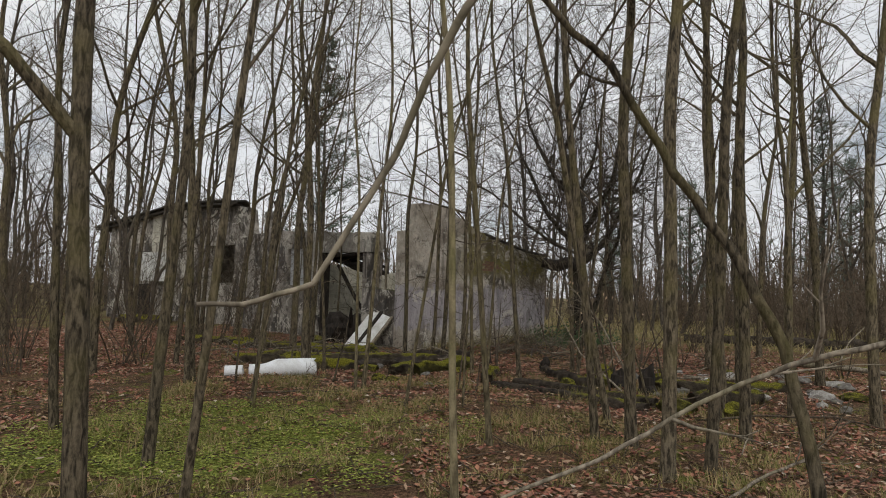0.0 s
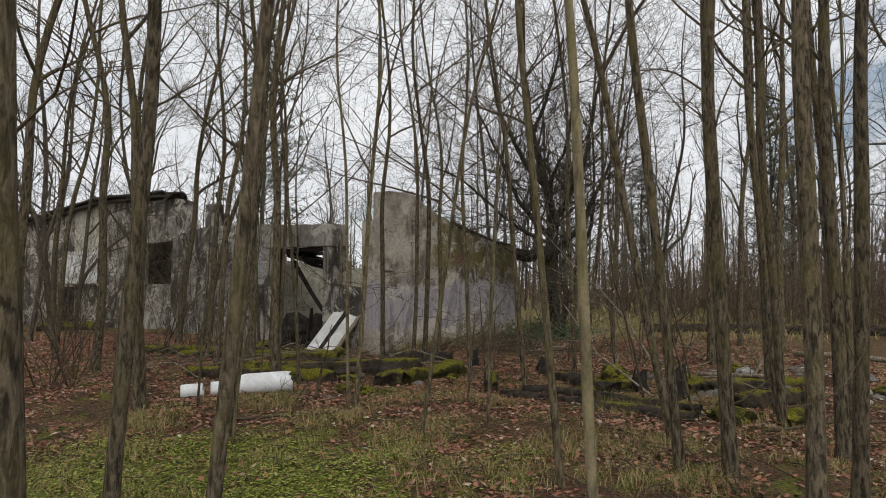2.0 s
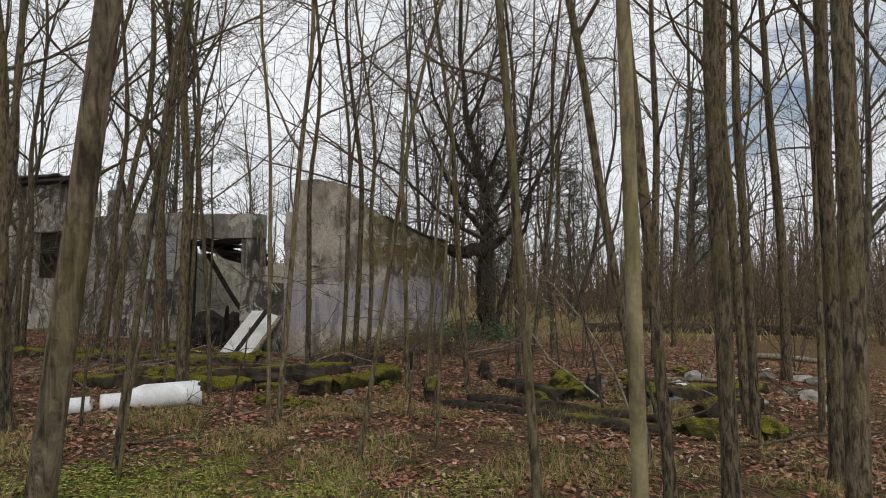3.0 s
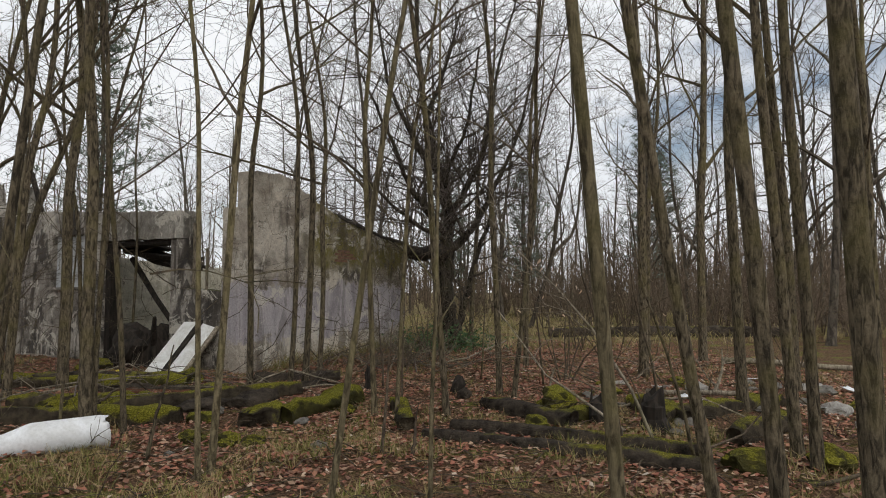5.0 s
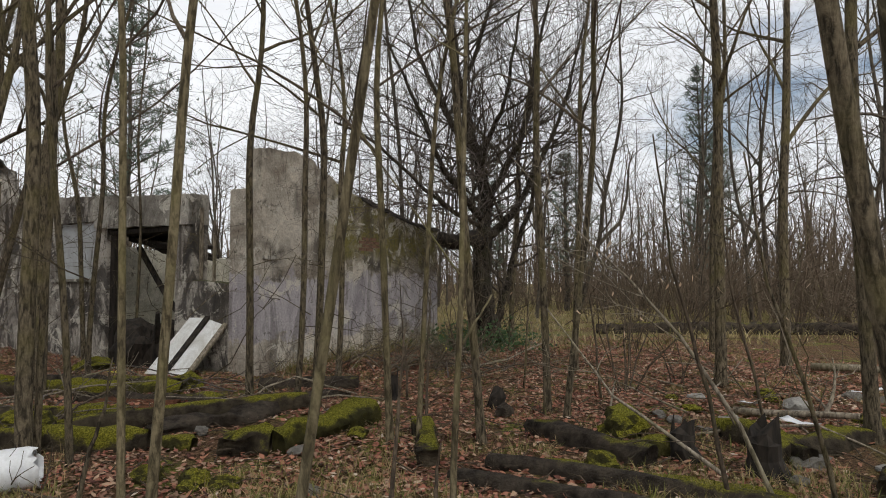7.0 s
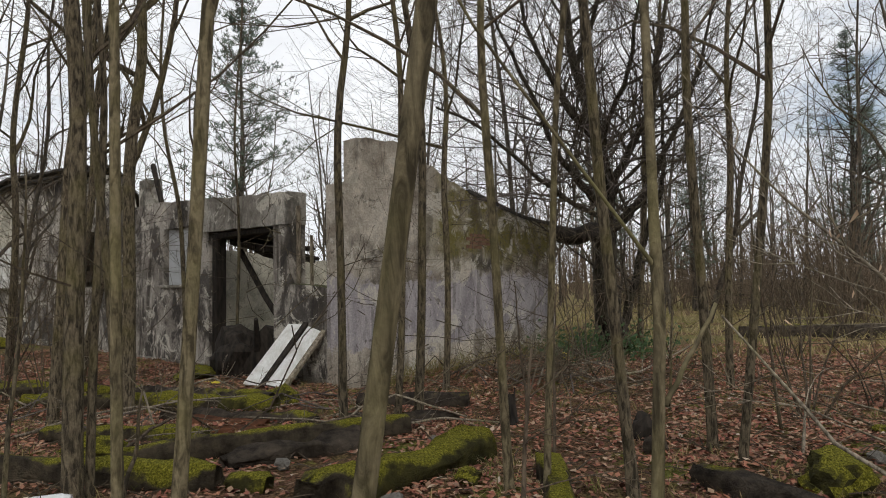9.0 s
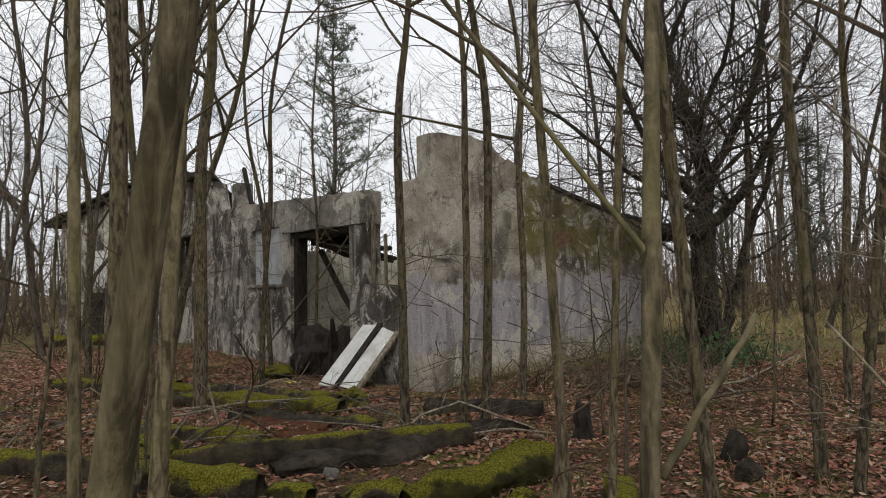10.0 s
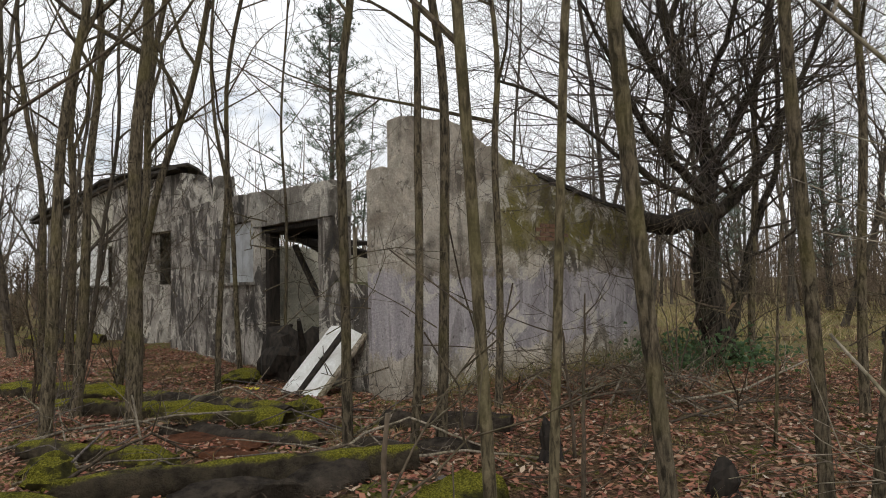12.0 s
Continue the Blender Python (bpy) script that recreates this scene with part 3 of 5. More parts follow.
def make_tree(x, y, r, o16, o4, seed, height=11.0, bark=None, first=3.6, limbs=9, dens=1.0, label="", group="trees of the young wood", fork=None, low=6, sides=12, sway=1.0):
    """A slender tree. o16 and o4: how far the stem leans to the side at 1.6 and 4 m height."""
    rng = random.Random(seed)
    bark = bark or BARK
    t = tagged(new("tree"), label or "slender bare tree with furrowed grey-brown bark", "tree", group)
    z0 = ground_z(x, y) - 0.08
    t.location = (x, y, z0)
    k = (o4 / 4.0 - o16 / 1.6) / 2.4
    a = o16 / 1.6 - 1.6 * k
    k = max(-0.025, min(0.025, k))
    ph, ly = rng.uniform(0, 6.28), rng.uniform(-0.02, 0.02)

    def stem(z):
        zz = min(z, 6.0)
        wob = 0.018 * math.sin(z * 1.5 + ph) + 0.03 * math.sin(z * 0.6 + ph * 2)
        wob *= sway
        if z > 2.6:
            wob += 0.10 * (math.sin((z - 2.6) * 0.95 + ph) - math.sin(ph)) * min(1.0, (z - 2.6) / 1.5)
        return Vector((a * zz + k * zz * zz + (z - zz) * (a + 2 * k * 6) * 0.5 + wob - 0.03 * sway * math.sin(ph * 2), ly * sway * z + 0.5 * wob, z))

    so = Soup()
    nr = 26
    zs = [height * (i / nr) ** 1.25 for i in range(nr + 1)]
    rad = [r * 0.88 * (1.0 + 0.4 * math.exp(-z / 0.10)) * (1 - 0.86 * (z / height)) + 0.004 for z in zs]
    so.tube([stem(z) for z in zs], rad, sides, 0.11 if r > 0.03 else 0.04, rng)
    put("trunk", so.v, so.f, bark, t, True)
    cr = Soup()
    if fork:
        fz, ang, fr = fork
        limb(rng, cr, stem(fz), Vector((math.sin(radians(ang)), -0.25, math.cos(radians(ang)))), 3.5, r * fr, 0, 7, dens * 0.6)
    for i in range(limbs):
        z = first + (height * 0.93 - first) * ((i + rng.random()) / limbs)
        az = rng.uniform(0, 6.283)
        up = rng.uniform(0.55, 1.5)
        rr = max(r * (1 - 0.86 * z / height) * rng.uniform(0.4, 0.7), 0.008)
        limb(rng, cr, stem(z), Vector((math.cos(az), math.sin(az), up)), rng.uniform(1.4, 3.4), rr, 1 if rr < 0.03 else 0, 5, dens)
    for k in range(low):
        z = rng.uniform(0.9, first + 0.8)
        az = rng.uniform(0, 6.283)
        limb(rng, cr, stem(z), Vector((math.cos(az), math.sin(az), rng.uniform(-0.2, 0.55))), rng.uniform(0.5, 1.9) if y > 11.4 else rng.uniform(0.3, 0.8), 0.0075 if y > 11.4 else 0.005, 1 if k % 2 and y > 11.4 else 2, 4, dens * 0.9)
    put("crown", cr.v, cr.f, bark if r > 0.05 else TWIG, t)
    return t


TREES = [
    # x, y, radius, lean at 1.6 m, lean at 4 m
        (-1.64, 2.82, 0.059, -0.04, -0.09), (-2.27, 4.97, 0.052, 0.1, 0.25), (-1.4, 3.48, 0.029, 0.15, 0.36),
    
    (1.84, 5.76, 0.063, -0.08, -0.15), (1.85, 4.83, 0.065, 0, -0.02), (2.25, 5, 0.053, 0.06, 0.12),
    (3.66, 7.94, 0.056, -0.1, -0.26), (-3.51, 8.92, 0.063, -0.07, -0.16), (-0.2, 13.1, 0.044, 0.1, 0.11),
    (0.02, 13.2, 0.056, 0.1, 0.1), (0.49, 15.37, 0.055, 0.03, -0.05), (0.58, 10.65, 0.035, -0.08, -0.2),
    (2.42, 11.11, 0.037, 0.21, 0.44),
    (2.43, 11.56, 0.047, -0.05, -0.12), (1.33, 10.43, 0.043, -0.1, -0.26), 
    (-0.72, 13.01, 0.052, -0.04, -0.09), (-0.37, 7.38, 0.0205, 0.22, 0.56),
    (1.91, 6.85, 0.042, -0.29, -0.7), (1.57, 6.0, 0.045, -0.14, -0.4),
    (3.43, 7.55, 0.051, -0.09, -0.27), (-1.13, 8.72, 0.021, -0.03, -0.08), (-1.06, 8.95, 0.033, 0.1, 0.23),
    (-2.27, 10.95, 0.031, 0.02, 0.05), (-1.94, 10.64, 0.029, -0.1, -0.3), (-3.29, 14.04, 0.09, -0.02, -0.04),
    
    (0.82, 10.64, 0.025, 0.05, 0.21), (-2.31, 10.81, 0.072, -0.01, -0.02),
    (-4.27, 14.47, 0.064, 0.09, 0.19), (-3.79, 13.41, 0.063, 0.05, 0.17), (-6.79, 17.8, 0.073, 0.04, 0.06),
    (-3.23, 15.86, 0.046, 0.04, 0.22), (-5.92, 18.1, 0.09, 0.14, 0.43), (-6.58, 16.89, 0.06, 0.02, -0.11),
    (4.71, 19.03, 0.07, 0.07, 0.27), (4.37, 7.76, 0.033, -0.02, -0.1), (-3.6, 5.92, 0.045, -0.1, -0.19),
    (-3.48, 5.97, 0.035, -0.11, -0.15), (-9.38, 13.48, 0.095, -0.12, -0.25), (-3.51, 8.73, 0.041, 0, 0.11),
    (3.13, 6.28, 0.063, -0.03, -0.08), (-2.2, 7.5, 0.028, 0.16, 0.4), (-9.5, 9.5, 0.06, 0.05, 0.1),
    (-5.3, 9.6, 0.075, 0, 0.18), (-5.6, 12.6, 0.085, 0.05, -0.1), (-4.7, 11.2, 0.05, 0.1, 0.3),
    (4.6, 9.6, 0.07, -0.05, -0.1), (5.3, 12.5, 0.085, 0.04, 0.1), (6.4, 10.6, 0.08, -0.04, -0.2),
    (4.2, 14.6, 0.055, 0.05, 0.2), (7.6, 13.9, 0.09, 0, 0.1), (5.2, 7.4, 0.07, -0.05, 0),
    (0.53, 5.66, 0.030, -0.13, -0.34), (-4.9, 16.2, 0.07, 0.3, 0.85), (-7.2, 14.6, 0.06, 0.05, 0.3),
    (-8.1, 16.4, 0.07, -0.05, 0.1), (-7.6, 12.4, 0.05, 0.1, 0.1), (-3.9, 18.1, 0.05, -0.1, -0.3), (-2.95, 17.6, 0.03, 0.05, 0.05),
    (8.4, 16.8, 0.08, 0.05, 0.2),
]
for i, (x, y, r, o16, o4) in enumerate(TREES):
    make_tree(x, y, r, o16, o4, 100 + i, 7.5 + 55 * r if r < 0.09 else 12.5, first=3.4 if r > 0.04 else 2.4, limbs=9 if y < 12 else 11,
              fork=(2.15, -28, 0.6) if i == 0 else None, low=0 if abs(x) < 3.0 and y < 9.7 else 9 if y > 9 else 4, sway=0.15 if abs(x) < 1.7 and 3 < y < 9.5 else 0.6,
              bark=OLIVE if abs(x) < 1.2 and r < 0.036 and 5.5 < y < 11 else None, dens=1.2 if y > 10 else 1.0)
# pale smooth saplings
make_tree(0.2, 3.88, 0.027, -0.07, -0.18, 300, 7.0, BIRCH, 2.6, 7, 0.8, "slim pale-barked sapling with smooth yellowish bark", low=2)
def forked_sapling():
    """A slim stem that bends to one side above a side shoot."""
    rng = random.Random(301)
    t = tagged(new("tree"), "slim forked sapling with smooth olive-yellow bark", "tree", "trees of the young wood")
    t.location = (0.33, 7.62, ground_z(0.33, 7.62) - 0.05)
    stem = [Vector(p) for p in ((0, 0, 0), (0.012, 0, 0.7), (0.045, 0.0, 1.35), (0.058, 0.035, 1.47), (0.066, 0.06, 1.56), (0.082, 0.1, 1.7), (0.12, 0.2, 2.1), (0.2, 0.4, 3.2), (0.24, 0.5, 4.2), (0.3, 0.5, 5.4))]
    so = Soup()
    so.tube(stem, [0.017, 0.0145, 0.0125, 0.0135, 0.012, 0.0115, 0.011, 0.008, 0.006, 0.003], 14, 0.05, rng)
    put("trunk", so.v, so.f, OLIVE, t, True)
    cr = Soup()
    shoot = [stem[3]] + [stem[3] + Vector((-0.75 * h, -0.06 * h, h)) for h in (0.08, 0.2, 0.5)] + [stem[3] + Vector((-0.7, 0.0, 1.1)), stem[3] + Vector((-0.85, 0.1, 1.8))]
    cr.tube(shoot, [0.0055, 0.004, 0.0037, 0.0032, 0.0026, 0.002], 7, 0.05, rng)
    for k in range(9):
        q = stem[6].lerp(stem[9], rng.random())
        limb(rng, cr, q, Vector((rng.gauss(0, 1), rng.gauss(0, 1), 0.9)), rng.uniform(0.6, 1.6), 0.006, 2, 4, 0.9)
    put("crown", cr.v, cr.f, BIRCH, t, True)


forked_sapling()
make_tree(4.37, 7.76, 0.03, -0.02, -0.05, 302, 7.0, BIRCH, 2.6, 7, 0.8, "slim white-barked sapling among the trees")
# ---------------------------------------------------------------- old oak beside the gable
def make_oak(x, y):
    rng = random.Random(77)
    t = tagged(new("oak_tree"), "old dark gnarled oak with wide bare crown and a broken limb", "tree")
    t.location = (x, y, ground_z(x, y) - 0.1)

    def curve(pts, steps=5):
        """A smooth, slightly crooked line through the points."""
        P = [Vector(p) for p in pts]
        out = []
        for i in range(len(P) - 1):
            a, b, c, d = P[max(i - 1, 0)], P[i], P[i + 1], P[min(i + 2, len(P) - 1)]
            for k in range(steps):
                u = k / steps
                q = 0.5 * (2 * b + (c - a) * u + (2 * a - 5 * b + 4 * c - d) * u * u + (3 * b - a - 3 * c + d) * u ** 3)
                out.append(q + Vector((rng.gauss(0, 0.018), rng.gauss(0, 0.018), 0)))
        return out + [P[-1]]

    def taper(n, r0, r1):
        return [r0 + (r1 - r0) * (i / (n - 1)) ** 0.8 for i in range(n)]

    so = Soup()
    trunk = curve([(0.12, 0, -0.05), (0.08, 0, 0.4), (-0.02, 0, 1.1), (-0.06, 0.05, 1.9), (0.02, 0.05, 2.7), (0.06, 0.1, 3.5), (-0.18, 0.1, 4.6), (-0.55, 0.1, 6.1), (-0.75, 0.1, 8.0), (-0.8, 0, 10.6)])
    rad = taper(len(trunk), 0.34, 0.035)
    rad[0], rad[1] = 0.48, 0.38
    so.tube(trunk, rad, 16, 0.17, rng)
    put("trunk", so.v, so.f, OAKBARK, t, True)
    st = Soup()
    stub = curve([(0.0, 0.0, 2.42), (-0.35, -0.12, 2.52), (-0.7, -0.2, 2.42), (-1.15, -0.25, 2.5)], 4)
    st.tube(stub, taper(len(stub), 0.24, 0.15), 12, 0.3, rng, True)
    put("broken_limb", st.v, st.f, CHAR_AND_GAP, t, True, "black rotten stub of a broken limb")
    limbs = [[(0.05, 0, 2.55), (0.45, -0.05, 2.85), (0.85, -0.1, 3.4), (1.3, -0.15, 4.3), (1.9, -0.2, 5.6), (2.4, -0.3, 7.6)],
             [(0.15, 0, 0.3), (0.45, 0.1, 1.0), (0.75, 0.15, 2.1), (1.15, 0.1, 3.3), (1.35, 0.2, 4.8), (1.3, 0.4, 7.0)],
             [(0.05, 0.05, 3.4), (0.5, 0.0, 4.1), (0.95, -0.3, 5.2), (1.2, -0.4, 7.0), (1.7, -0.6, 9.0)],
             [(-0.05, 0, 3.0), (-0.6, -0.4, 3.4), (-1.2, -0.7, 4.1), (-1.7, -0.9, 5.2), (-2.5, -1.1, 6.6)],
             [(-0.2, 0.1, 4.5), (-0.9, -0.2, 5.2), (-1.6, -0.4, 6.6), (-2.0, -0.6, 8.4)],
             [(0.0, 0, 3.7), (-0.2, -0.6, 4.4), (0.1, -1.2, 5.4), (0.3, -1.6, 7.2)],
             [(-0.5, 0.1, 6.0), (0.0, 0.2, 7.2), (0.5, 0.3, 9.0)],
             [(-0.05, 0, 2.8), (-0.8, -0.6, 3.0), (-1.7, -1.1, 3.5), (-2.7, -1.4, 4.3), (-3.5, -1.6, 4.6)]]
    thick = (0.13, 0.11, 0.11, 0.10, 0.09, 0.09, 0.07, 0.06)
    tw = Soup()
    for pts, r in zip(limbs, thick):
        c = curve(pts)
        rr = taper(len(c), r, 0.02)
        ls = Soup()
        ls.tube(c, rr, 9, 0.14, rng)
        put("limb", ls.v, ls.f, OAKBARK, t, True)
        for k in range(18):
            i = rng.randrange(4, len(c) - 1)
            along = (c[i + 1] - c[i]).normalized()
            side = along.orthogonal().normalized()
            side.rotate(Matrix.Rotation(rng.uniform(0, 6.283), 3, along))
            limb(rng, tw, c[i], along * rng.uniform(0.3, 0.9) + side, rng.uniform(1.2, 2.9), max(rr[i] * 0.4, 0.014), 1, 5, 1.7)
    for k in range(26):
        i = rng.randrange(20, len(trunk) - 1)
        az = rng.uniform(0, 6.283)
        limb(rng, tw, trunk[i], Vector((math.cos(az), math.sin(az), rng.uniform(0.3, 1.1))), rng.uniform(1.6, 3.4), 0.03, 1, 5, 1.7)
    put("crown", tw.v, tw.f, BARK_FAR, t)
    low = Soup()
    for k in range(16):
        az = radians(rng.uniform(165, 262))
        limb(rng, low, Vector((-0.3 - 0.8 * rng.random(), -0.3, rng.uniform(2.8, 4.6))), Vector((math.cos(az), math.sin(az), rng.uniform(-0.25, 0.15))), rng.uniform(2.2, 4.4), 0.022, 1, 5, 2.0)
    put("twig_tangle", low.v, low.f, TANGLE, t, False, "tangle of drooping grey twigs")


make_oak(4.05, 18.9)


# ---------------------------------------------------------------- pines
def make_pine(x, y, height, seed, width=2.6):
    rng = random.Random(seed)
    t = tagged(new("pine_tree"), "tall grey-green pine behind the ruin", "tree", "pines behind the wood")
    t.location = (x, y, 0)
    so = Soup()
    so.tube([Vector((0.05 * math.sin(z), 0, z)) for z in np.linspace(0, height, 9)], [0.16 * (1 - 0.92 * i / 8) for i in range(9)], 8, 0.1, rng)
    nd = Soup()
    z = height * 0.22
    while z < height:
        reach = width * (1 - (z / height) ** 2.2) + 0.25
        for k in range(4):
            az = rng.uniform(0, 6.283)
            d = Vector((math.cos(az), math.sin(az), rng.uniform(0.15, 0.75)))
            ln = reach * rng.uniform(0.35, 1.1)
            tip = Vector((0, 0, z)) + d * ln
            so.tube([Vector((0, 0, z)), Vector((0, 0, z)).lerp(tip, 0.5) - Vector((0, 0, 0.06)), tip], [0.03, 0.02, 0.006], 4)
            for j in range(15):
                c = Vector((0, 0, z)).lerp(tip, rng.uniform(0.3, 1.05)) + Vector((rng.gauss(0, 0.13), rng.gauss(0, 0.13), rng.gauss(0, 0.09)))
                for q in range(7):
                    dd = Vector((rng.gauss(0, 1), rng.gauss(0, 1), rng.gauss(0.5, 0.8))).normalized() * rng.uniform(0.12, 0.24)
                    nd.blade(c, dd, dd.orthogonal().normalized(), 0.015, Vector((0, 0, 0.02)))
        z += rng.uniform(0.28, 0.5)
    put("trunk", so.v, so.f, BARK_FAR, t)
    put("crown", nd.v, nd.f, NEEDLE, t)


make_pine(-6.9, 34.5, 15.5, 5, 3.5)
make_pine(13.5, 35, 8.2, 7, 2.4)
make_pine(18.5, 31, 11.5, 8, 2.8)
make_pine(9.4, 36, 8.5, 9, 2.2)
make_pine(23.0, 36, 10.0, 10, 2.6)


# ---------------------------------------------------------------- wood further off: a few kinds of tree, repeated
def template_tree(seed, height, r, bark, limbs, dens):
    rng = random.Random(seed)
    return make_tree(0, 0, r, rng.uniform(-0.2, 0.2), rng.uniform(-0.6, 0.6), seed, height, bark, 2.0 if seed % 2 else 3.2, limbs, dens, "thin bare tree of the wood behind", "trees of the far wood",
                     fork=(rng.uniform(1.6, 3.2), rng.choice((-28, 30)), 0.75), low=4, sides=7)


FAR = [template_tree(400 + i, 10.5 + 1.3 * (i % 4), 0.075 + 0.012 * (i % 3), BARK_FAR, 13, 1.15) for i in range(7)]
rng = random.Random(11)
spots = []
for i in range(4000):
    if len(spots) >= 115:
        break
    dist = 18 + 40 * rng.random() ** 1.2
    ang = rng.uniform(-58, 58)
    x, y = dist * math.sin(radians(ang)), 4 + dist * math.cos(radians(ang))
    lx = math.cos(radians(HROT)) * (x - HX) + math.sin(radians(HROT)) * (y - HY)
    ly = -math.sin(radians(HROT)) * (x - HX) + math.cos(radians(HROT)) * (y - HY)
    if -1.6 < lx < 8.5 and -1.5 < ly < 19.5:
        continue
    if -2.5 < x + 0.22 * (y - 20) < 0.0 and y < 30:
        continue
    if 6 < x < 14 and 18 < y < 26:
        continue
    if any((x - a) ** 2 + (y - c) ** 2 < 2.0 for a, c in spots):
        continue
    spots.append((x, y))
for i, (x, y) in enumerate(spots):
    src = FAR[i % 7]
    m = pose(x, y, ground_z(x, y) - 0.08, rng.uniform(-6, 6), rng.uniform(-7, 7), rng.uniform(0, 360))
    if i < 7:
        src.matrix_world = m
    else:
        c = copy_thing(src, m)
        s = rng.uniform(0.8, 1.25)
        c.scale = (s, s, s)


# thicket of thin stems between the trees
def make_shrub(seed, stems, height):
    rng = random.Random(seed)
    t = tagged(new("bare_shrub"), "leafless brown shrub of thin upright stems", "shrub", "undergrowth shrubs")
    for k in range(stems):
        so = Soup()
        az = rng.uniform(0, 6.283)
        d = Vector((math.cos(az) * 0.25, math.sin(az) * 0.25, 1))
        limb(rng, so, Vector((math.cos(az) * 0.15 * rng.random(), math.sin(az) * 0.15 * rng.random(), -0.05)), d, height * rng.uniform(0.6, 1.1), rng.uniform(0.006, 0.014), 1, 4, 0.85)
        put("stem", so.v, so.f, TWIG, t)
    return t


SHRUBS = [make_shrub(500 + i, 5 + i, 1.5 + 0.4 * i) for i in range(5)]
rng = random.Random(21)
spots = []
while len(spots) < 60:
    if rng.random() < 0.08:
        x, y = rng.uniform(2.2, 9), rng.uniform(10, 19)
    elif rng.random() < 0.22:
        x, y = rng.uniform(-9, -4.6), rng.uniform(9, 17)
    else:
        x, y = rng.uniform(-18, 22), rng.uniform(17, 34)
    lx = math.cos(radians(HROT)) * (x - HX) + math.sin(radians(HROT)) * (y - HY)
    ly = -math.sin(radians(HROT)) * (x - HX) + math.cos(radians(HROT)) * (y - HY)
    if -0.5 < lx < 8.5 and -0.6 < ly < 19.5:
        continue
    spots.append((x, y))
for i, (x, y) in enumerate(spots):
    m = pose(x, y, ground_z(x, y), 0, 0, rng.uniform(0, 360))
    if i < 5:
        SHRUBS[i].matrix_world = m
    else:
        c = copy_thing(SHRUBS[i % 5], m)
        s = rng.uniform(0.7, 1.2)
        c.scale = (s, s, s)

# wall of far woods, uncountable
so = Soup()
rng = random.Random(31)
for i in range(1500):
    dist = rng.uniform(52, 110)
    ang = radians(rng.uniform(-75, 75))
    x, y = dist * math.sin(ang), dist * math.cos(ang)
    h = rng.uniform(5, 13)
    if i % 3:
        h *= 0.45
    top = Vector((x + rng.gauss(0, 0.5), y, h))
    so.tube([Vector((x, y, -0.2)), Vector((x, y, h * 0.4)).lerp(top, 0.3), top], [0.1, 0.07, 0.02], 4)
    for k in range(10):
        z = rng.uniform(0.15, 0.95) * h
        d = Vector((rng.gauss(0, 1), rng.gauss(0, 1), rng.uniform(0.5, 1.4)))
        so.tube([Vector((x, y, z)), Vector((x, y, z)) + d * rng.uniform(0.5, 1.5)], [0.035, 0.012], 3)
tagged(put("far_woods", so.v, so.f, HAZE), "bare brown woodland closing the view far off", "woods", "", "stuff")


# brown thicket behind the meadow and to the sides, uncountable
so = Soup()
rng = random.Random(32)
for i in range(980):
    if i % 3:
        x, y = rng.uniform(13, 40), rng.uniform(15, 46)
    else:
        x, y = rng.uniform(-34, -9), rng.uniform(11, 40)
        if y < 27 and x > -16:
            continue
    hh = 1.0 + 5.5 * rng.random() ** 2
    for k in range(4):
        az = rng.uniform(0, 6.283)
        top = Vector((x + math.cos(az) * hh * 0.3, y + math.sin(az) * hh * 0.3, hh * rng.uniform(0.7, 1.1)))
        foot = Vector((x, y, -0.1))
        so.tube([foot, foot.lerp(top, 0.5) + Vector((rng.gauss(0, 0.1), 0, 0)), top], [0.022, 0.016, 0.006], 3)
        for q in range(7):
            s = foot.lerp(top, rng.uniform(0.25, 1.0))
            d = Vector((rng.gauss(0, 1), rng.gauss(0, 1), rng.uniform(0.2, 1.4))).normalized() * rng.uniform(0.4, 1.1)
            so.tube([s, s + d], [0.010, 0.004], 3)
tagged(put("thicket", so.v, so.f, HAZE), "tangled brown thicket of bare bushes", "bushes", "", "stuff")


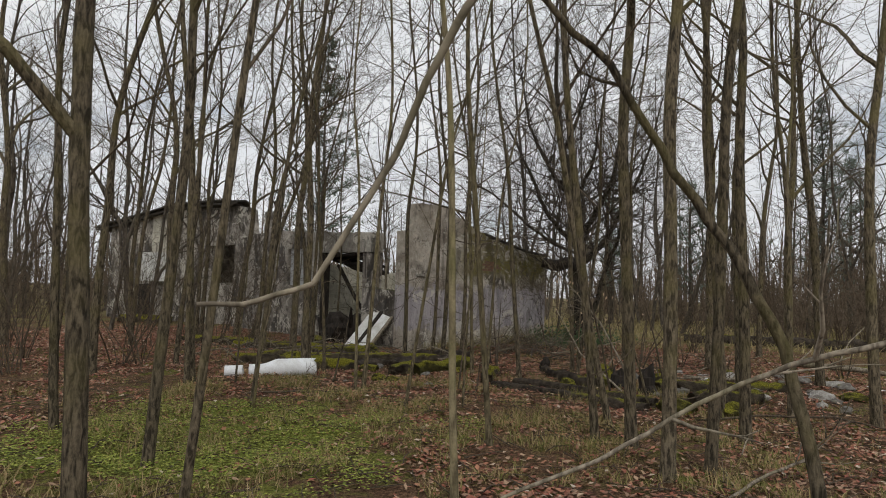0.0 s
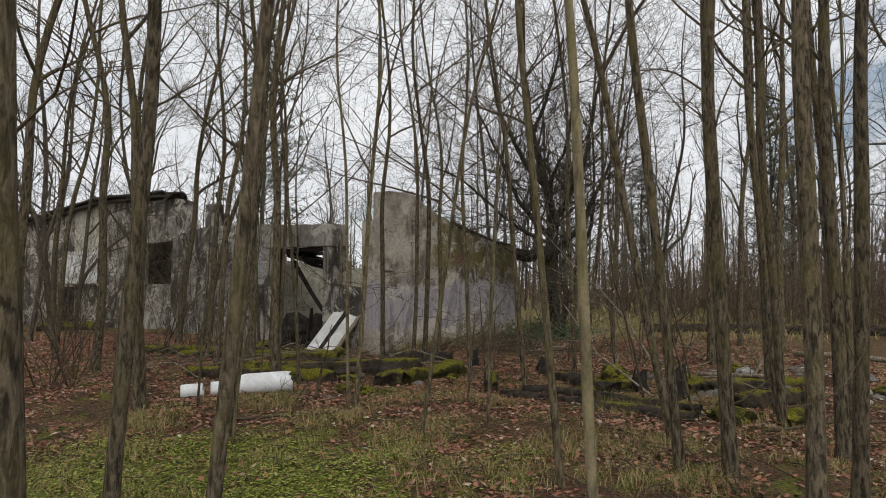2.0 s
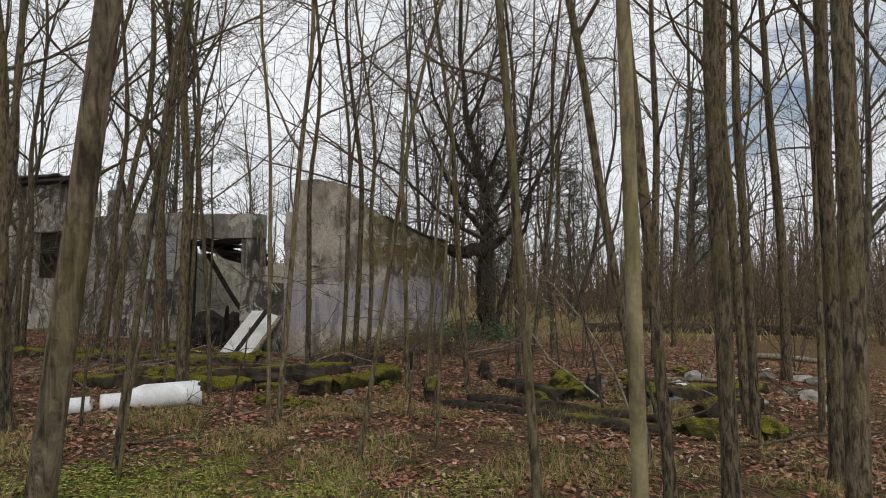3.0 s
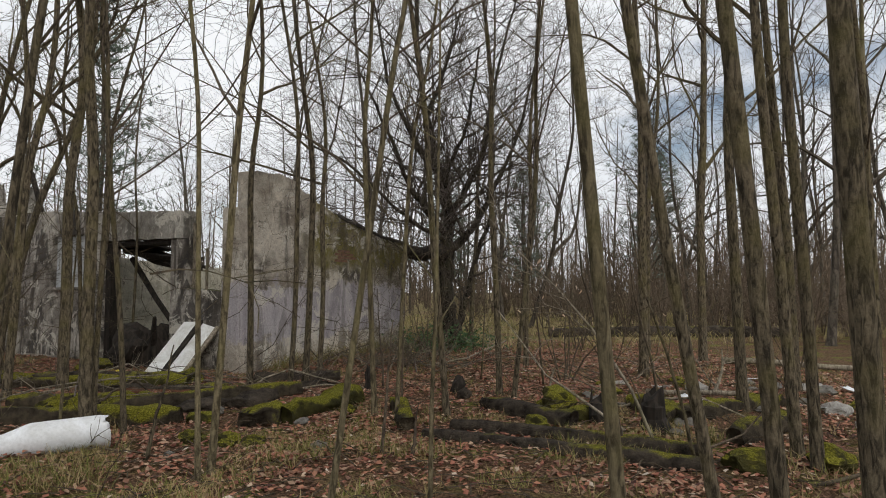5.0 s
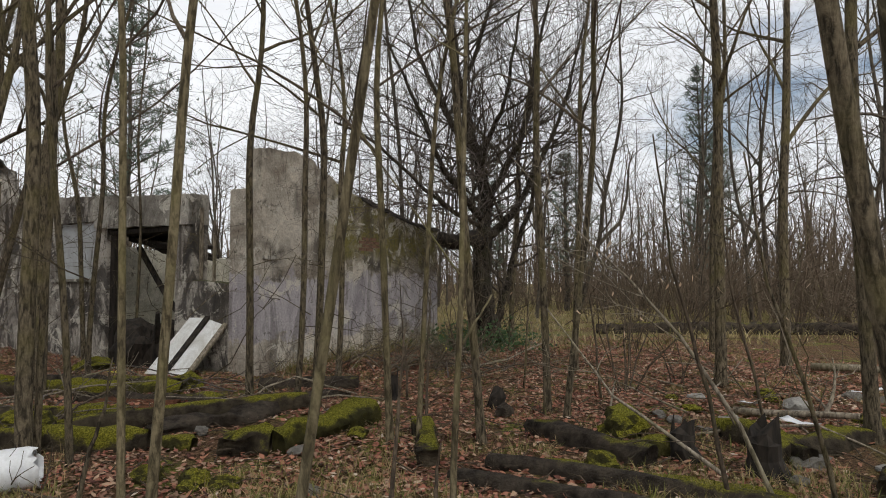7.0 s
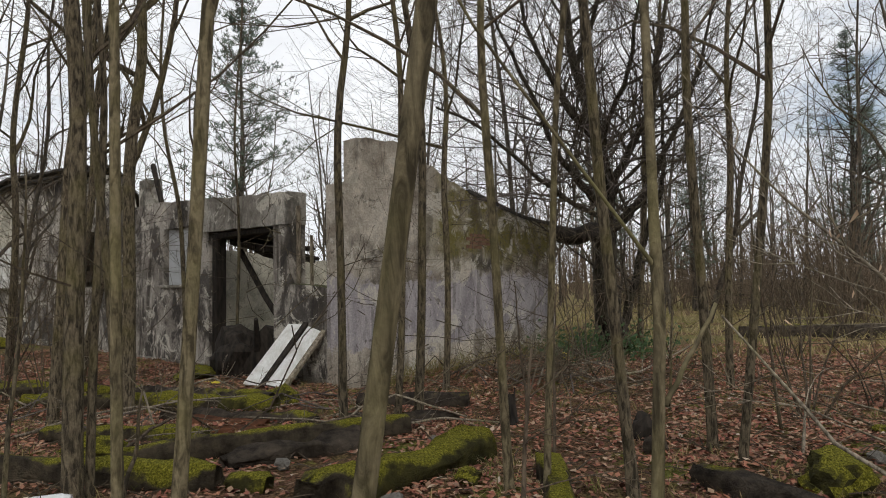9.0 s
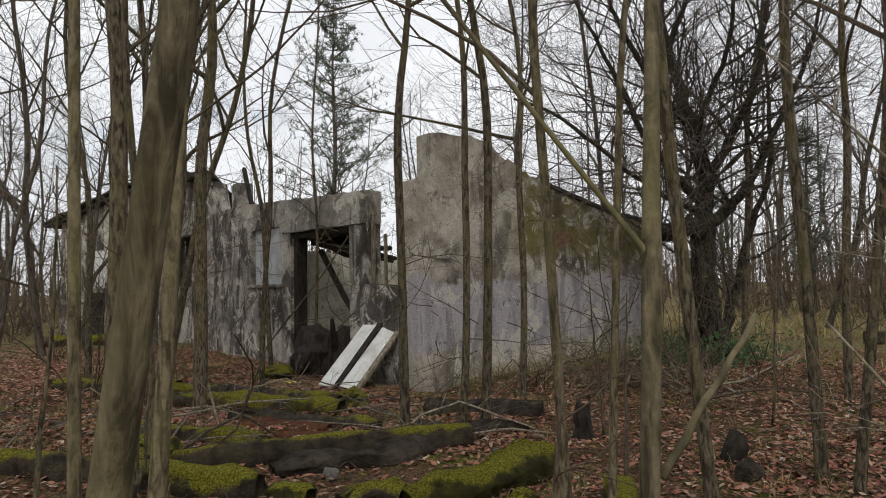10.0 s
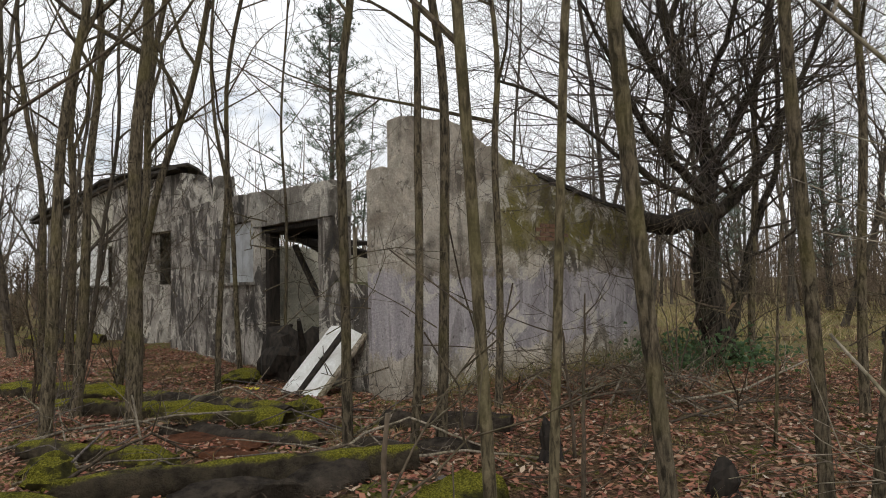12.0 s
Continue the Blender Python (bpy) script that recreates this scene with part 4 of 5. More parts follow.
# ---------------------------------------------------------------- beams, logs and stones on the ground
def make_beam(name, p, q, w, h, mat, seed, label, cat="beam", lift=0.0, lump=0.02, group=""):
    """A weathered squared beam lying from p to q, rounded and uneven."""
    rng = random.Random(seed)
    p, q = Vector((*p, 0)), Vector((*q, 0))
    d = (q - p)
    n = max(6, int(d.length / 0.14))
    side = Vector((-d.y, d.x, 0)).normalized()
    ring = [(-0.5, 0.0), (-0.52, 0.45), (-0.47, 0.8), (-0.33, 0.98), (0.0, 1.03), (0.33, 0.98), (0.47, 0.8), (0.52, 0.45), (0.5, 0.0)]
    verts, faces = [], []
    z0, z1 = ground_z(p.x, p.y), ground_z(q.x, q.y)
    mid = (p + q) / 2
    for i in range(n + 1):
        t = i / n
        c = p.lerp(q, t)
        zz = z0 + (z1 - z0) * t - 0.04 + lift
        s = 0.9 + 0.1 * min(1.0, 6 * t, 6 * (1 - t))
        for a, b in ring:
            nz = noise.noise((c.x * 3 + a, c.y * 3, b * 2 + seed)) * lump * 2.6 + noise.noise((c.x * 11, c.y * 11, a * 4 + seed)) * lump + rng.uniform(-lump, lump) * 0.5
            v = c + side * (a * w * s + nz) + Vector((0, 0, zz + b * h * s + nz * (1 if b > 0.2 else 0)))
            verts.append(tuple(v - Vector((mid.x, mid.y, 0))))
    m = len(ring)
    for i in range(n):
        for k in range(m - 1):
            faces.append((i * m + k, i * m + k + 1, (i + 1) * m + k + 1, (i + 1) * m + k))
        faces.append((i * m + m - 1, i * m, (i + 1) * m, (i + 1) * m + m - 1))
    faces.append(tuple(range(m)))
    faces.append(tuple(n * m + k for k in reversed(range(m))))
    ob = put(name, verts, faces, mat, None, True)
    ob.location = (mid.x, mid.y, 0)
    return tagged(ob, label, cat, group)


G_BEAM = "fallen beams before the ruin"
make_beam("mossy_beam", (-2.34, 11.62), (-0.08, 12.58), 0.17, 0.22, BEAM, 1, "long squared beam with a green moss crust, lying on leaves", lump=0.01, group=G_BEAM)
make_beam("mossy_log", (-3.75, 11.62), (-1.45, 11.12), 0.2, 0.22, BEAM, 2, "thick rotten log with bright moss on top", "log", lump=0.014)
make_beam("mossy_log", (-1.38, 11.12), (-1.08, 11.02), 0.16, 0.14, MOSS, 3, "short moss-covered log stub", "log")
make_beam("mossy_log", (-0.42, 10.74), (0.56, 11.7), 0.24, 0.25, MOSS, 4, "broken beam overgrown with yellow-green moss", "log", lump=0.035)
make_beam("mossy_log", (-0.84, 10.88), (-0.42, 10.76), 0.22, 0.2, BEAM, 5, "broken beam end overgrown with yellow-green moss", "log", lump=0.04)
make_beam("rotten_log", (-1.55, 11.6), (-0.42, 12.3), 0.26, 0.15, BEAM_BARE, 22, "flattened dark rotten log with flaking bark", "log", lump=0.03)
make_beam("mossy_beam", (0.77, 9.98), (0.98, 11.2), 0.2, 0.2, BEAM, 6, "dark beam end with moss on top", group=G_BEAM)
make_beam("weathered_beam", (0.85, 9.62), (2.62, 7.8), 0.15, 0.14, BEAM_BARE, 7, "long dark weathered beam lying in the grass", lump=0.007, group=G_BEAM)
make_beam("weathered_beam", (1.2, 9.82), (2.85, 8.15), 0.13, 0.15, BEAM_BARE, 8, "long dark weathered beam lying in the grass", lump=0.007, group=G_BEAM)
make_beam("plank", (1.5, 9.78), (2.8, 8.5), 0.26, 0.09, BEAM, 23, "flat grey-green plank lying between the beams", "plank", lump=0.006)
make_beam("weathered_beam", (1.88, 10.66), (2.34, 9.42), 0.18, 0.2, BEAM_BARE, 9, "short dark beam half sunk into leaves", group=G_BEAM)
make_beam("mossy_log", (3.55, 10.2), (3.45, 9.05), 0.2, 0.22, BEAM, 24, "dark log with moss among the rubble", "log")
make_beam("rotten_plank", (-2.5, 13.35), (-1.55, 13.12), 0.3, 0.1, ROT, 25, "crumbling red-brown rotten plank on the leaves", "plank", lump=0.02)
make_beam("rotten_plank", (-1.95, 12.85), (-1.2, 12.75), 0.24, 0.08, ROT, 26, "crumbling red-brown rotten plank on the leaves", "plank", lump=0.02)
make_beam("mossy_beam", (-6.4, 15.9), (-3.7, 15.45), 0.22, 0.2, BEAM, 27, "mossy beam lying among the stems", group=G_BEAM)
make_beam("mossy_beam", (-3.6, 12.9), (-2.1, 12.55), 0.18, 0.16, BEAM, 28, "low mossy beam between the logs", group=G_BEAM)
make_beam("weathered_beam", (-0.75, 13.15), (0.45, 12.95), 0.18, 0.14, BEAM_BARE, 29, "dark rotten beam on red leaves", group=G_BEAM)
make_beam("mossy_beam", (-4.0, 15.5), (-1.7, 14.3), 0.24, 0.2, BEAM_BARE, 11, "dark beam lying before the doorway", group=G_BEAM)
make_beam("mossy_beam", (-6.7, 16.2), (-4.6, 16.1), 0.22, 0.18, BEAM, 12, "mossy beam lying among the stems", group=G_BEAM)
make_beam("mossy_beam", (-4.85, 14.8), (-2.15, 14.32), 0.22, 0.2, BEAM, 13, "mossy beam lying among the stems", group=G_BEAM)
make_beam("mossy_log", (-2.25, 14.15), (-1.6, 14.02), 0.3, 0.2, MOSS, 14, "short block under moss", "log")
make_beam("mossy_beam", (-2.78, 13.72), (-1.02, 13.2), 0.16, 0.14, BEAM_BARE, 15, "thin dark beam on the leaves", group=G_BEAM)
make_beam("weathered_beam", (-0.65, 14.1), (0.65, 13.85), 0.24, 0.2, BEAM_BARE, 16, "dark rotten beam at the foot of the gable", group=G_BEAM)
make_beam("mossy_slab", (-11.9, 23.2), (-10.2, 23.8), 0.8, 0.3, BEAM, 17, "mossy slab at the foot of the house", "slab")
make_beam("low_wall", (8.2, 21.6), (14.5, 19.0), 0.35, 0.34, BEAM_BARE, 18, "low dark wall at the edge of the meadow", "wall")
make_beam("weathered_beam", (3.2, 9.2), (5.4, 9.9), 0.2, 0.2, BEAM, 20, "mossy log in the rubble", group=G_BEAM)
make_beam("weathered_beam", (3.4, 8.4), (4.6, 9.0), 0.18, 0.2, BEAM, 21, "mossy log in the rubble", group=G_BEAM)


def make_stone(name, x, y, rx, ry, rz, mat, seed, label, cat="stone", group="", z=None, parent=None):
    bm = bmesh.new()
    bmesh.ops.create_icosphere(bm, subdivisions=3 if mat is MOSS or mat is CHAR_AND_GAP else 2, radius=1)
    for v in bm.verts:
        nz = 1 + 0.42 * noise.noise(v.co * 1.4 + Vector((seed * 3.7, 0, 0))) + 0.2 * noise.noise(v.co * 3.5 + Vector((0, seed, 0)))
        v.co = Vector((v.co.x * rx, v.co.y * ry, v.co.z * rz)) * nz
    ob = part(name, bm, mat, parent)
    ob.location = (x, y, (ground_z(x, y) if z is None else z) + rz * 0.45)
    ob.rotation_euler = (0, 0, seed * 1.3)
    if not parent:
        tagged(ob, label, cat, group)
    return ob


rng = random.Random(41)
for i, (x, y, r) in enumerate([(-0.94, 9.95, 0.11), (-0.72, 9.85, 0.1), (-1.3, 10.2, 0.1), (0.32, 10.95, 0.09), (2.68, 10.38, 0.2), (1.95, 9.42, 0.13), (2.92, 7.66, 0.16), (3.62, 7.58, 0.16), (-2.6, 11.95, 0.16), (-3.0, 12.45, 0.15), (-1.65, 14.6, 0.2), (2.62, 9.75, 0.14), (-2.0, 12.25, 0.14)]):
    make_stone("moss_cushion", x, y, r * 1.3, r, r * 0.75, MOSS, i + 1, "rounded cushion of yellow-green moss on a stone", "moss", "moss cushions")
for i in range(26):
    x, y = (rng.uniform(3.0, 6.2), rng.uniform(8.4, 11.2)) if i < 17 else (rng.uniform(-2.4, 0.6), rng.uniform(9.3, 12.4))
    r = rng.uniform(0.03, 0.085)
    make_stone("rubble_stone", x, y, r * 1.3, r, r * 0.7, RUBBLE_PALE if i % 3 == 0 and i < 17 else STONE, i + 20, "broken lump of old masonry on the leaves", "stone", "rubble stones")
# near-black lumps, both debris and painted dark of the void behind the doorway
make_stone("debris_lump", -2.9, 17.55, 0.55, 0.45, 0.5, CHAR_AND_GAP, 62, "heap of black charred debris filling the dark void in the doorway", "debris", z=0.08)
make_stone("debris_lump", -2.35, 17.45, 0.42, 0.4, 0.52, CHAR_AND_GAP, 63, "heap of black charred debris filling the dark void in the doorway", "debris", z=0.08)
make_stone("moss_cushion", -3.5, 17.2, 0.45, 0.3, 0.14, MOSS, 64, "flat mossy heap before the doorway", "moss", "moss cushions")

def make_stump(x, y, r, h, seed):
    rng = random.Random(seed)
    so = Soup()
    zs = [-0.08, 0.02, h * 0.35, h * 0.7, h]
    so.tube([Vector((x + rng.gauss(0, 0.01), y + rng.gauss(0, 0.01), ground_z(x, y) + z)) for z in zs], [r * 1.5, r * 1.25, r * 1.02, r, r * 0.8], 13, 0.25, rng, True)
    n = len(so.v)
    for i in range(n - 13, n):
        vx, vy, vz = so.v[i]
        so.v[i] = (vx, vy, vz + rng.uniform(-0.4, 0.35) * h)
    tagged(put("tree_stump", so.v, so.f, CHAR_AND_GAP), "black rotten tree stump with a jagged top", "stump", "rotten stumps")


make_stump(2.0, 12.0, 0.1, 0.2, 60)
make_stump(3.0, 9.0, 0.13, 0.34, 61)
make_stump(2.75, 9.6, 0.11, 0.26, 62)
make_stump(0.95, 12.9, 0.09, 0.3, 63)

# torn white pipe
def make_pipe():
    t = tagged(new("plastic_pipe"), "broken white plastic pipe with a torn rim, lying on leaves", "pipe")
    a, c = Vector((-3.35, 9.85, 0.12)), Vector((-1.97, 10.15, 0.17))
    d = (c - a).normalized()
    u = Vector((0, 0, 1)) - d * d.z
    u.normalize()
    s = d.cross(u)
    n, m = 26, 28
    ln = (c - a).length

    def shell(r0, r1, grow, name, mat, lo, hi):
        verts, faces = [], []
        rg = random.Random(3)
        tear = [0.05 * math.sin(k * 1.9) + 0.05 * math.sin(k * 3.7) + rg.uniform(-0.02, 0.02) for k in range(m)]
        for i in range(n + 1):
            f = lo + (hi - lo) * i / n
            r = r0 + (r1 - r0) * min(1, max(0, (f - 0.42) * 7)) + grow
            for k in range(m):
                an = 2 * math.pi * k / m
                g = f
                if i == n and math.sin(an) > 0.2:
                    g -= (0.09 + tear[k]) * (math.sin(an) - 0.2)
                p = a + d * (ln * g) + (u * math.sin(an) + s * math.cos(an)) * r + u * (r - r0) * 0.8
                verts.append(tuple(p))
        for i in range(n):
            for k in range(m):
                k2 = (k + 1) % m
                faces.append((i * m + k, i * m + k2, (i + 1) * m + k2, (i + 1) * m + k))
        ob = put(name, verts, faces, mat, t, True)
        sol = ob.modifiers.new("thickness", "SOLIDIFY")
        sol.thickness = 0.012
        return ob

    shell(0.095, 0.135, 0, "tube", PIPEWHITE, 0.26, 1.0)
    shell(0.085, 0.085, 0, "socket", PIPEWHITE, 0.0, 0.2)


make_pipe()

# bent sapling, hanging twig and fallen branches
def make_stick(name, pts, r0, r1, mat, label, cat="branch", kids=0, seed=1, group=""):
    rng = random.Random(seed)
    so = Soup()
    P = [Vector(p) for p in pts]
    fine = []
    for i in range(len(P) - 1):
        for k in range(4):
            fine.append(P[i].lerp(P[i + 1], k / 4) + Vector((rng.gauss(0, 1), rng.gauss(0, 1), rng.gauss(0, 1))) * r0 * 0.25)
    fine.append(P[-1])
    so.tube(fine, [r0 + (r1 - r0) * i / (len(fine) - 1) for i in range(len(fine))], 7, 0.08, rng, True)
    for k in range(kids):
        i = rng.randrange(2, len(fine) - 1)
        d = (fine[i] - fine[i - 1]).normalized()
        s = d.orthogonal().normalized()
        s.rotate(Matrix.Rotation(rng.uniform(0, 6.28), 3, d))
        limb(rng, so, fine[i], d * 0.7 + s, rng.uniform(0.25, 0.7), r1 * 0.8, 2, 4, 0.8)
    return tagged(put(name, so.v, so.f, mat, None, True), label, cat, group)


make_stick("bent_sapling", [(1.58, 2.25, 0.0), (1.55, 2.28, 0.72), (1.49, 2.4, 1.25), (1.3, 2.49, 1.67), (1.01, 2.53, 2.11), (0.78, 2.49, 2.47), (0.47, 2.44, 2.72), (-0.2, 2.4, 3.1)], 0.03, 0.012, BARK, "dark bent sapling leaning over the path", "sapling", 3, 1)
make_stick("fallen_branch", [(0.1, 2.0, 0.06), (0.3, 1.95, 0.76), (0.62, 1.93, 0.9), (0.92, 1.88, 1.1), (1.18, 1.78, 1.25), (1.39, 1.65, 1.33), (1.75, 1.5, 1.35), (2.2, 1.4, 0.0)], 0.006, 0.011, DEAD, "pale barkless branch hung up over the ground", "branch", 3, 2)
make_stick("hanging_twig", [(-0.07, 0.17, 1.425), (-0.045, 0.185, 1.425), (0.0, 0.195, 1.44), (0.053, 0.195, 1.53), (0.075, 0.18, 1.58), (0.1, 0.165, 1.625), (0.35, 0.25, 2.0), (0.8, 1.2, 2.5), (0.78, 2.49, 2.47)], 0.0016, 0.004, DEAD, "thin crooked twig hanging over the path", "branch", 0, 3)
make_stick("leaning_stick", [(0.385, 7.63, 1.22), (0.45, 7.66, 1.31), (0.535, 7.7, 1.42)], 0.006, 0.004, BIRCH, "thin straight stick growing from a sapling", "branch", 0, 4)
STICKS = [((1.0, 14.9), (2.9, 15.3), 0.25), ((1.3, 16.1), (3.6, 15.6), 0.3), ((2.2, 14.4), (4.2, 15.0), 0.2), ((-0.9, 12.4), (0.9, 12.9), 0.14), ((-1.4, 11.9), (-0.2, 12.8), 0.2),
          ((-3.9, 12.9), (-2.4, 13.6), 0.2), ((-2.5, 11.7), (-1.9, 12.7), 0.28), ((-3.3, 14.4), (-2.2, 15.2), 0.3), ((-3.0, 10.6), (-1.5, 9.6), 0.05), ((3.3, 10.2), (4.3, 9.2), 0.2),
          ((3.0, 7.2), (5.2, 7.0), 0.12), ((2.0, 4.2), (3.6, 5.6), 0.1), ((-2.5, 8.2), (-1.2, 8.5), 0.03), ((-4.9, 12.0), (-3.5, 11.3), 0.25), ((0.5, 16.2), (2.2, 17.0), 0.35), ((1.8, 15.4), (2.6, 16.8), 0.5), ((1.2, 15.2), (2.4, 15.9), 0.45), ((2.6, 15.6), (1.5, 16.4), 0.4), ((2.9, 16.2), (2.0, 15.0), 0.55), ((3.3, 15.4), (2.2, 16.1), 0.35)]
for i, ((x0, y0), (x1, y1), lift) in enumerate(STICKS):
    za, zb = ground_z(x0, y0), ground_z(x1, y1)
    make_stick("fallen_branch", [(x0, y0, za + 0.01), ((x0 * 2 + x1) / 3, (y0 * 2 + y1) / 3 + 0.06, za + lift * 0.7), ((x0 + 2 * x1) / 3, (y0 + 2 * y1) / 3, za + lift), (x1, y1, zb + 0.02)], 0.016, 0.008, DEAD if i % 2 else TWIG, "fallen bare branch lying across the leaves", "branch", 16 if i < 3 or i > 13 else 4, 50 + i, "fallen branches")

def leafy_sapling(x, y):
    rng = random.Random(88)
    t = tagged(new("sapling"), "thin leaning sapling with a few pale dead leaves", "sapling")
    t.location = (x, y, ground_z(x, y) - 0.03)
    so = Soup()
    stem = [Vector(p) for p in ((0.55, -0.5, 0), (0.4, -0.35, 0.5), (0.15, -0.1, 1.05), (-0.15, 0.05, 1.45), (-0.5, 0.15, 1.8), (-0.95, 0.2, 2.3))]
    so.tube(stem, [0.016, 0.014, 0.012, 0.009, 0.006, 0.003], 8, 0.08, rng)
    for k in range(9):
        i = rng.randrange(1, 5)
        limb(rng, so, stem[i].lerp(stem[i + 1], rng.random()), Vector((rng.gauss(0, 1), rng.gauss(0, 1), 0.4)), rng.uniform(0.3, 0.9), 0.005, 2, 4, 0.9)
    put("stem", so.v, so.f, DEAD, t, True)
    for k in range(26):
        a, b, c = Vector((rng.gauss(0, 0.55), rng.gauss(0, 0.35), rng.gauss(1.35, 0.28))), rng.uniform(0, 6.283), rng.uniform(0.018, 0.034)
        lf = Soup()
        d = Vector((math.cos(b), math.sin(b), -1.2)).normalized() * c * 2.2
        lf.blade(a, d, d.orthogonal().normalized(), c * 0.6, Vector((0.008, 0, 0.008)))
        put("leaf", lf.v, lf.f, LEAF_PALE, t)


leafy_sapling(2.15, 9.05)

# small saplings that end low
for i, (x, y, h, lean) in enumerate([(0.55, 8.9, 0.5, 0.05), (-2.1, 7.2, 2.4, 0.25), (1.03, 11.3, 1.4, 0.05), (-1.6, 9.6, 1.0, 0.2), (0.3, 9.0, 1.2, 0.1), (2.9, 13.5, 2.6, 0.2), (3.3, 12.0, 2.2, -0.2), (-2.4, 10.2, 2.2, 0.1), (1.15, 12.9, 1.5, -0.1), (-4.1, 10.4, 2.6, 0.1), (2.4, 8.6, 2.4, -0.5), (2.75, 8.1, 2.2, -0.6), (3.4, 9.4, 2.0, -0.4), (-2.9, 9.0, 2.4, 0.1)]):
    make_stick("sapling", [(x, y, ground_z(x, y) - 0.03), (x + lean * 0.3, y, h * 0.33), (x + lean * 0.7, y + 0.05, h * 0.66), (x + lean, y, h)], 0.017 if h > 1 else 0.02, 0.005, BARK if i % 2 else TWIG, "thin bare sapling standing in the leaves", "sapling", 5 if h > 1 else 0, 80 + i, "thin saplings")


# pale fallen branches and brush on the ground
def ground_stick(pts, r0, r1, mat, seed, kids=2):
    P = [(x, y, ground_z(x, y) + h) for x, y, h in pts]
    make_stick("fallen_branch", P, r0, r1, mat, "thin bare branch lying on the leaves", "branch", kids, seed, "fallen branches")


ground_stick([(2.46, 15.16, 0.1), (3.46, 15.76, 0.16), (5.02, 17.4, 0.3)], 0.02, 0.012, DEAD, 901, 5)
ground_stick([(-0.9, 12.3, 0.03), (-0.55, 12.85, 0.22), (-0.2, 13.0, 0.3), (0.5, 12.7, 0.1)], 0.014, 0.008, DEAD, 902, 4)
ground_stick([(-2.66, 13.15, 0.02), (-2.85, 13.3, 0.45)], 0.013, 0.008, DEAD, 903, 1)
ground_stick([(-3.48, 13.54, 0.05), (-2.6, 13.6, 0.2), (-1.88, 13.8, 0.22)], 0.014, 0.007, DEAD, 904, 3)
ground_stick([(7.4, 13.2, 0.1), (9.04, 11.77, 0.1)], 0.06, 0.045, DEAD, 905, 0)
ground_stick([(4.2, 10.9, 0.06), (5.0, 10.1, 0.12)], 0.04, 0.03, DEAD, 906, 1)
ground_stick([(2.6, 8.9, 0.05), (2.2, 9.7, 0.5), (1.9, 10.3, 1.15)], 0.016, 0.006, DEAD, 907, 4)
rng = random.Random(77)
for i in range(34):
    if i < 20:
        x, y = rng.gauss(1.5, 0.5), rng.gauss(16.3, 0.35)
    else:
        x, y = rng.uniform(2.6, 6.5), rng.uniform(8.2, 12.5)
    a, ln = rng.uniform(0, 6.283), rng.uniform(0.5, 1.3)
    ground_stick([(x, y, 0.02), (x + 0.5 * ln * math.cos(a), y + 0.5 * ln * math.sin(a), rng.uniform(0.1, 0.35)), (x + ln * math.cos(a), y + ln * math.sin(a), rng.uniform(0.05, 0.6))],
                 rng.uniform(0.007, 0.015), 0.004, DEAD if i % 3 else TWIG, 910 + i, 3)
for i in range(46):
    x, y = (rng.uniform(-4.8, -0.4), rng.uniform(11.9, 15.6)) if i < 30 else (rng.uniform(0.4, 3.4), rng.uniform(14.0, 17.0))
    a, ln = rng.uniform(0, 6.283), rng.uniform(0.4, 1.5)
    ground_stick([(x, y, 0.05), (x + 0.5 * ln * math.cos(a), y + 0.5 * ln * math.sin(a), rng.uniform(0.06, 0.25)), (x + ln * math.cos(a), y + ln * math.sin(a), rng.uniform(0.04, 0.4))],
                 rng.uniform(0.006, 0.013), 0.004, DEAD if i % 2 else TANGLE, 960 + i, 2)
for i in range(22):
    x, y = rng.uniform(3.4, 7.5), rng.uniform(8.8, 12.0)
    r = rng.uniform(0.06, 0.16)
    make_stone("rubble_stone", x, y, r * 1.4, r, r * 0.6, (RUBBLE_PALE, STONE, MOSS)[i % 3], i + 120, "broken lump of old masonry on the leaves" if i % 3 < 2 else "broken lump of masonry under green moss", "stone", "rubble stones")
make_stone("dark_lump", 1.95, 11.6, 0.1, 0.09, 0.1, BEAM_BARE, 160, "black charred lump of wood on the leaves", "debris")


# ---------------------------------------------------------------- litter, grass, sprouts
def scatter(seed, count, pick):
    rng = random.Random(seed)
    k = 0
    while k < count:
        x, y = pick(rng)
        k += 1
        yield rng, x, y


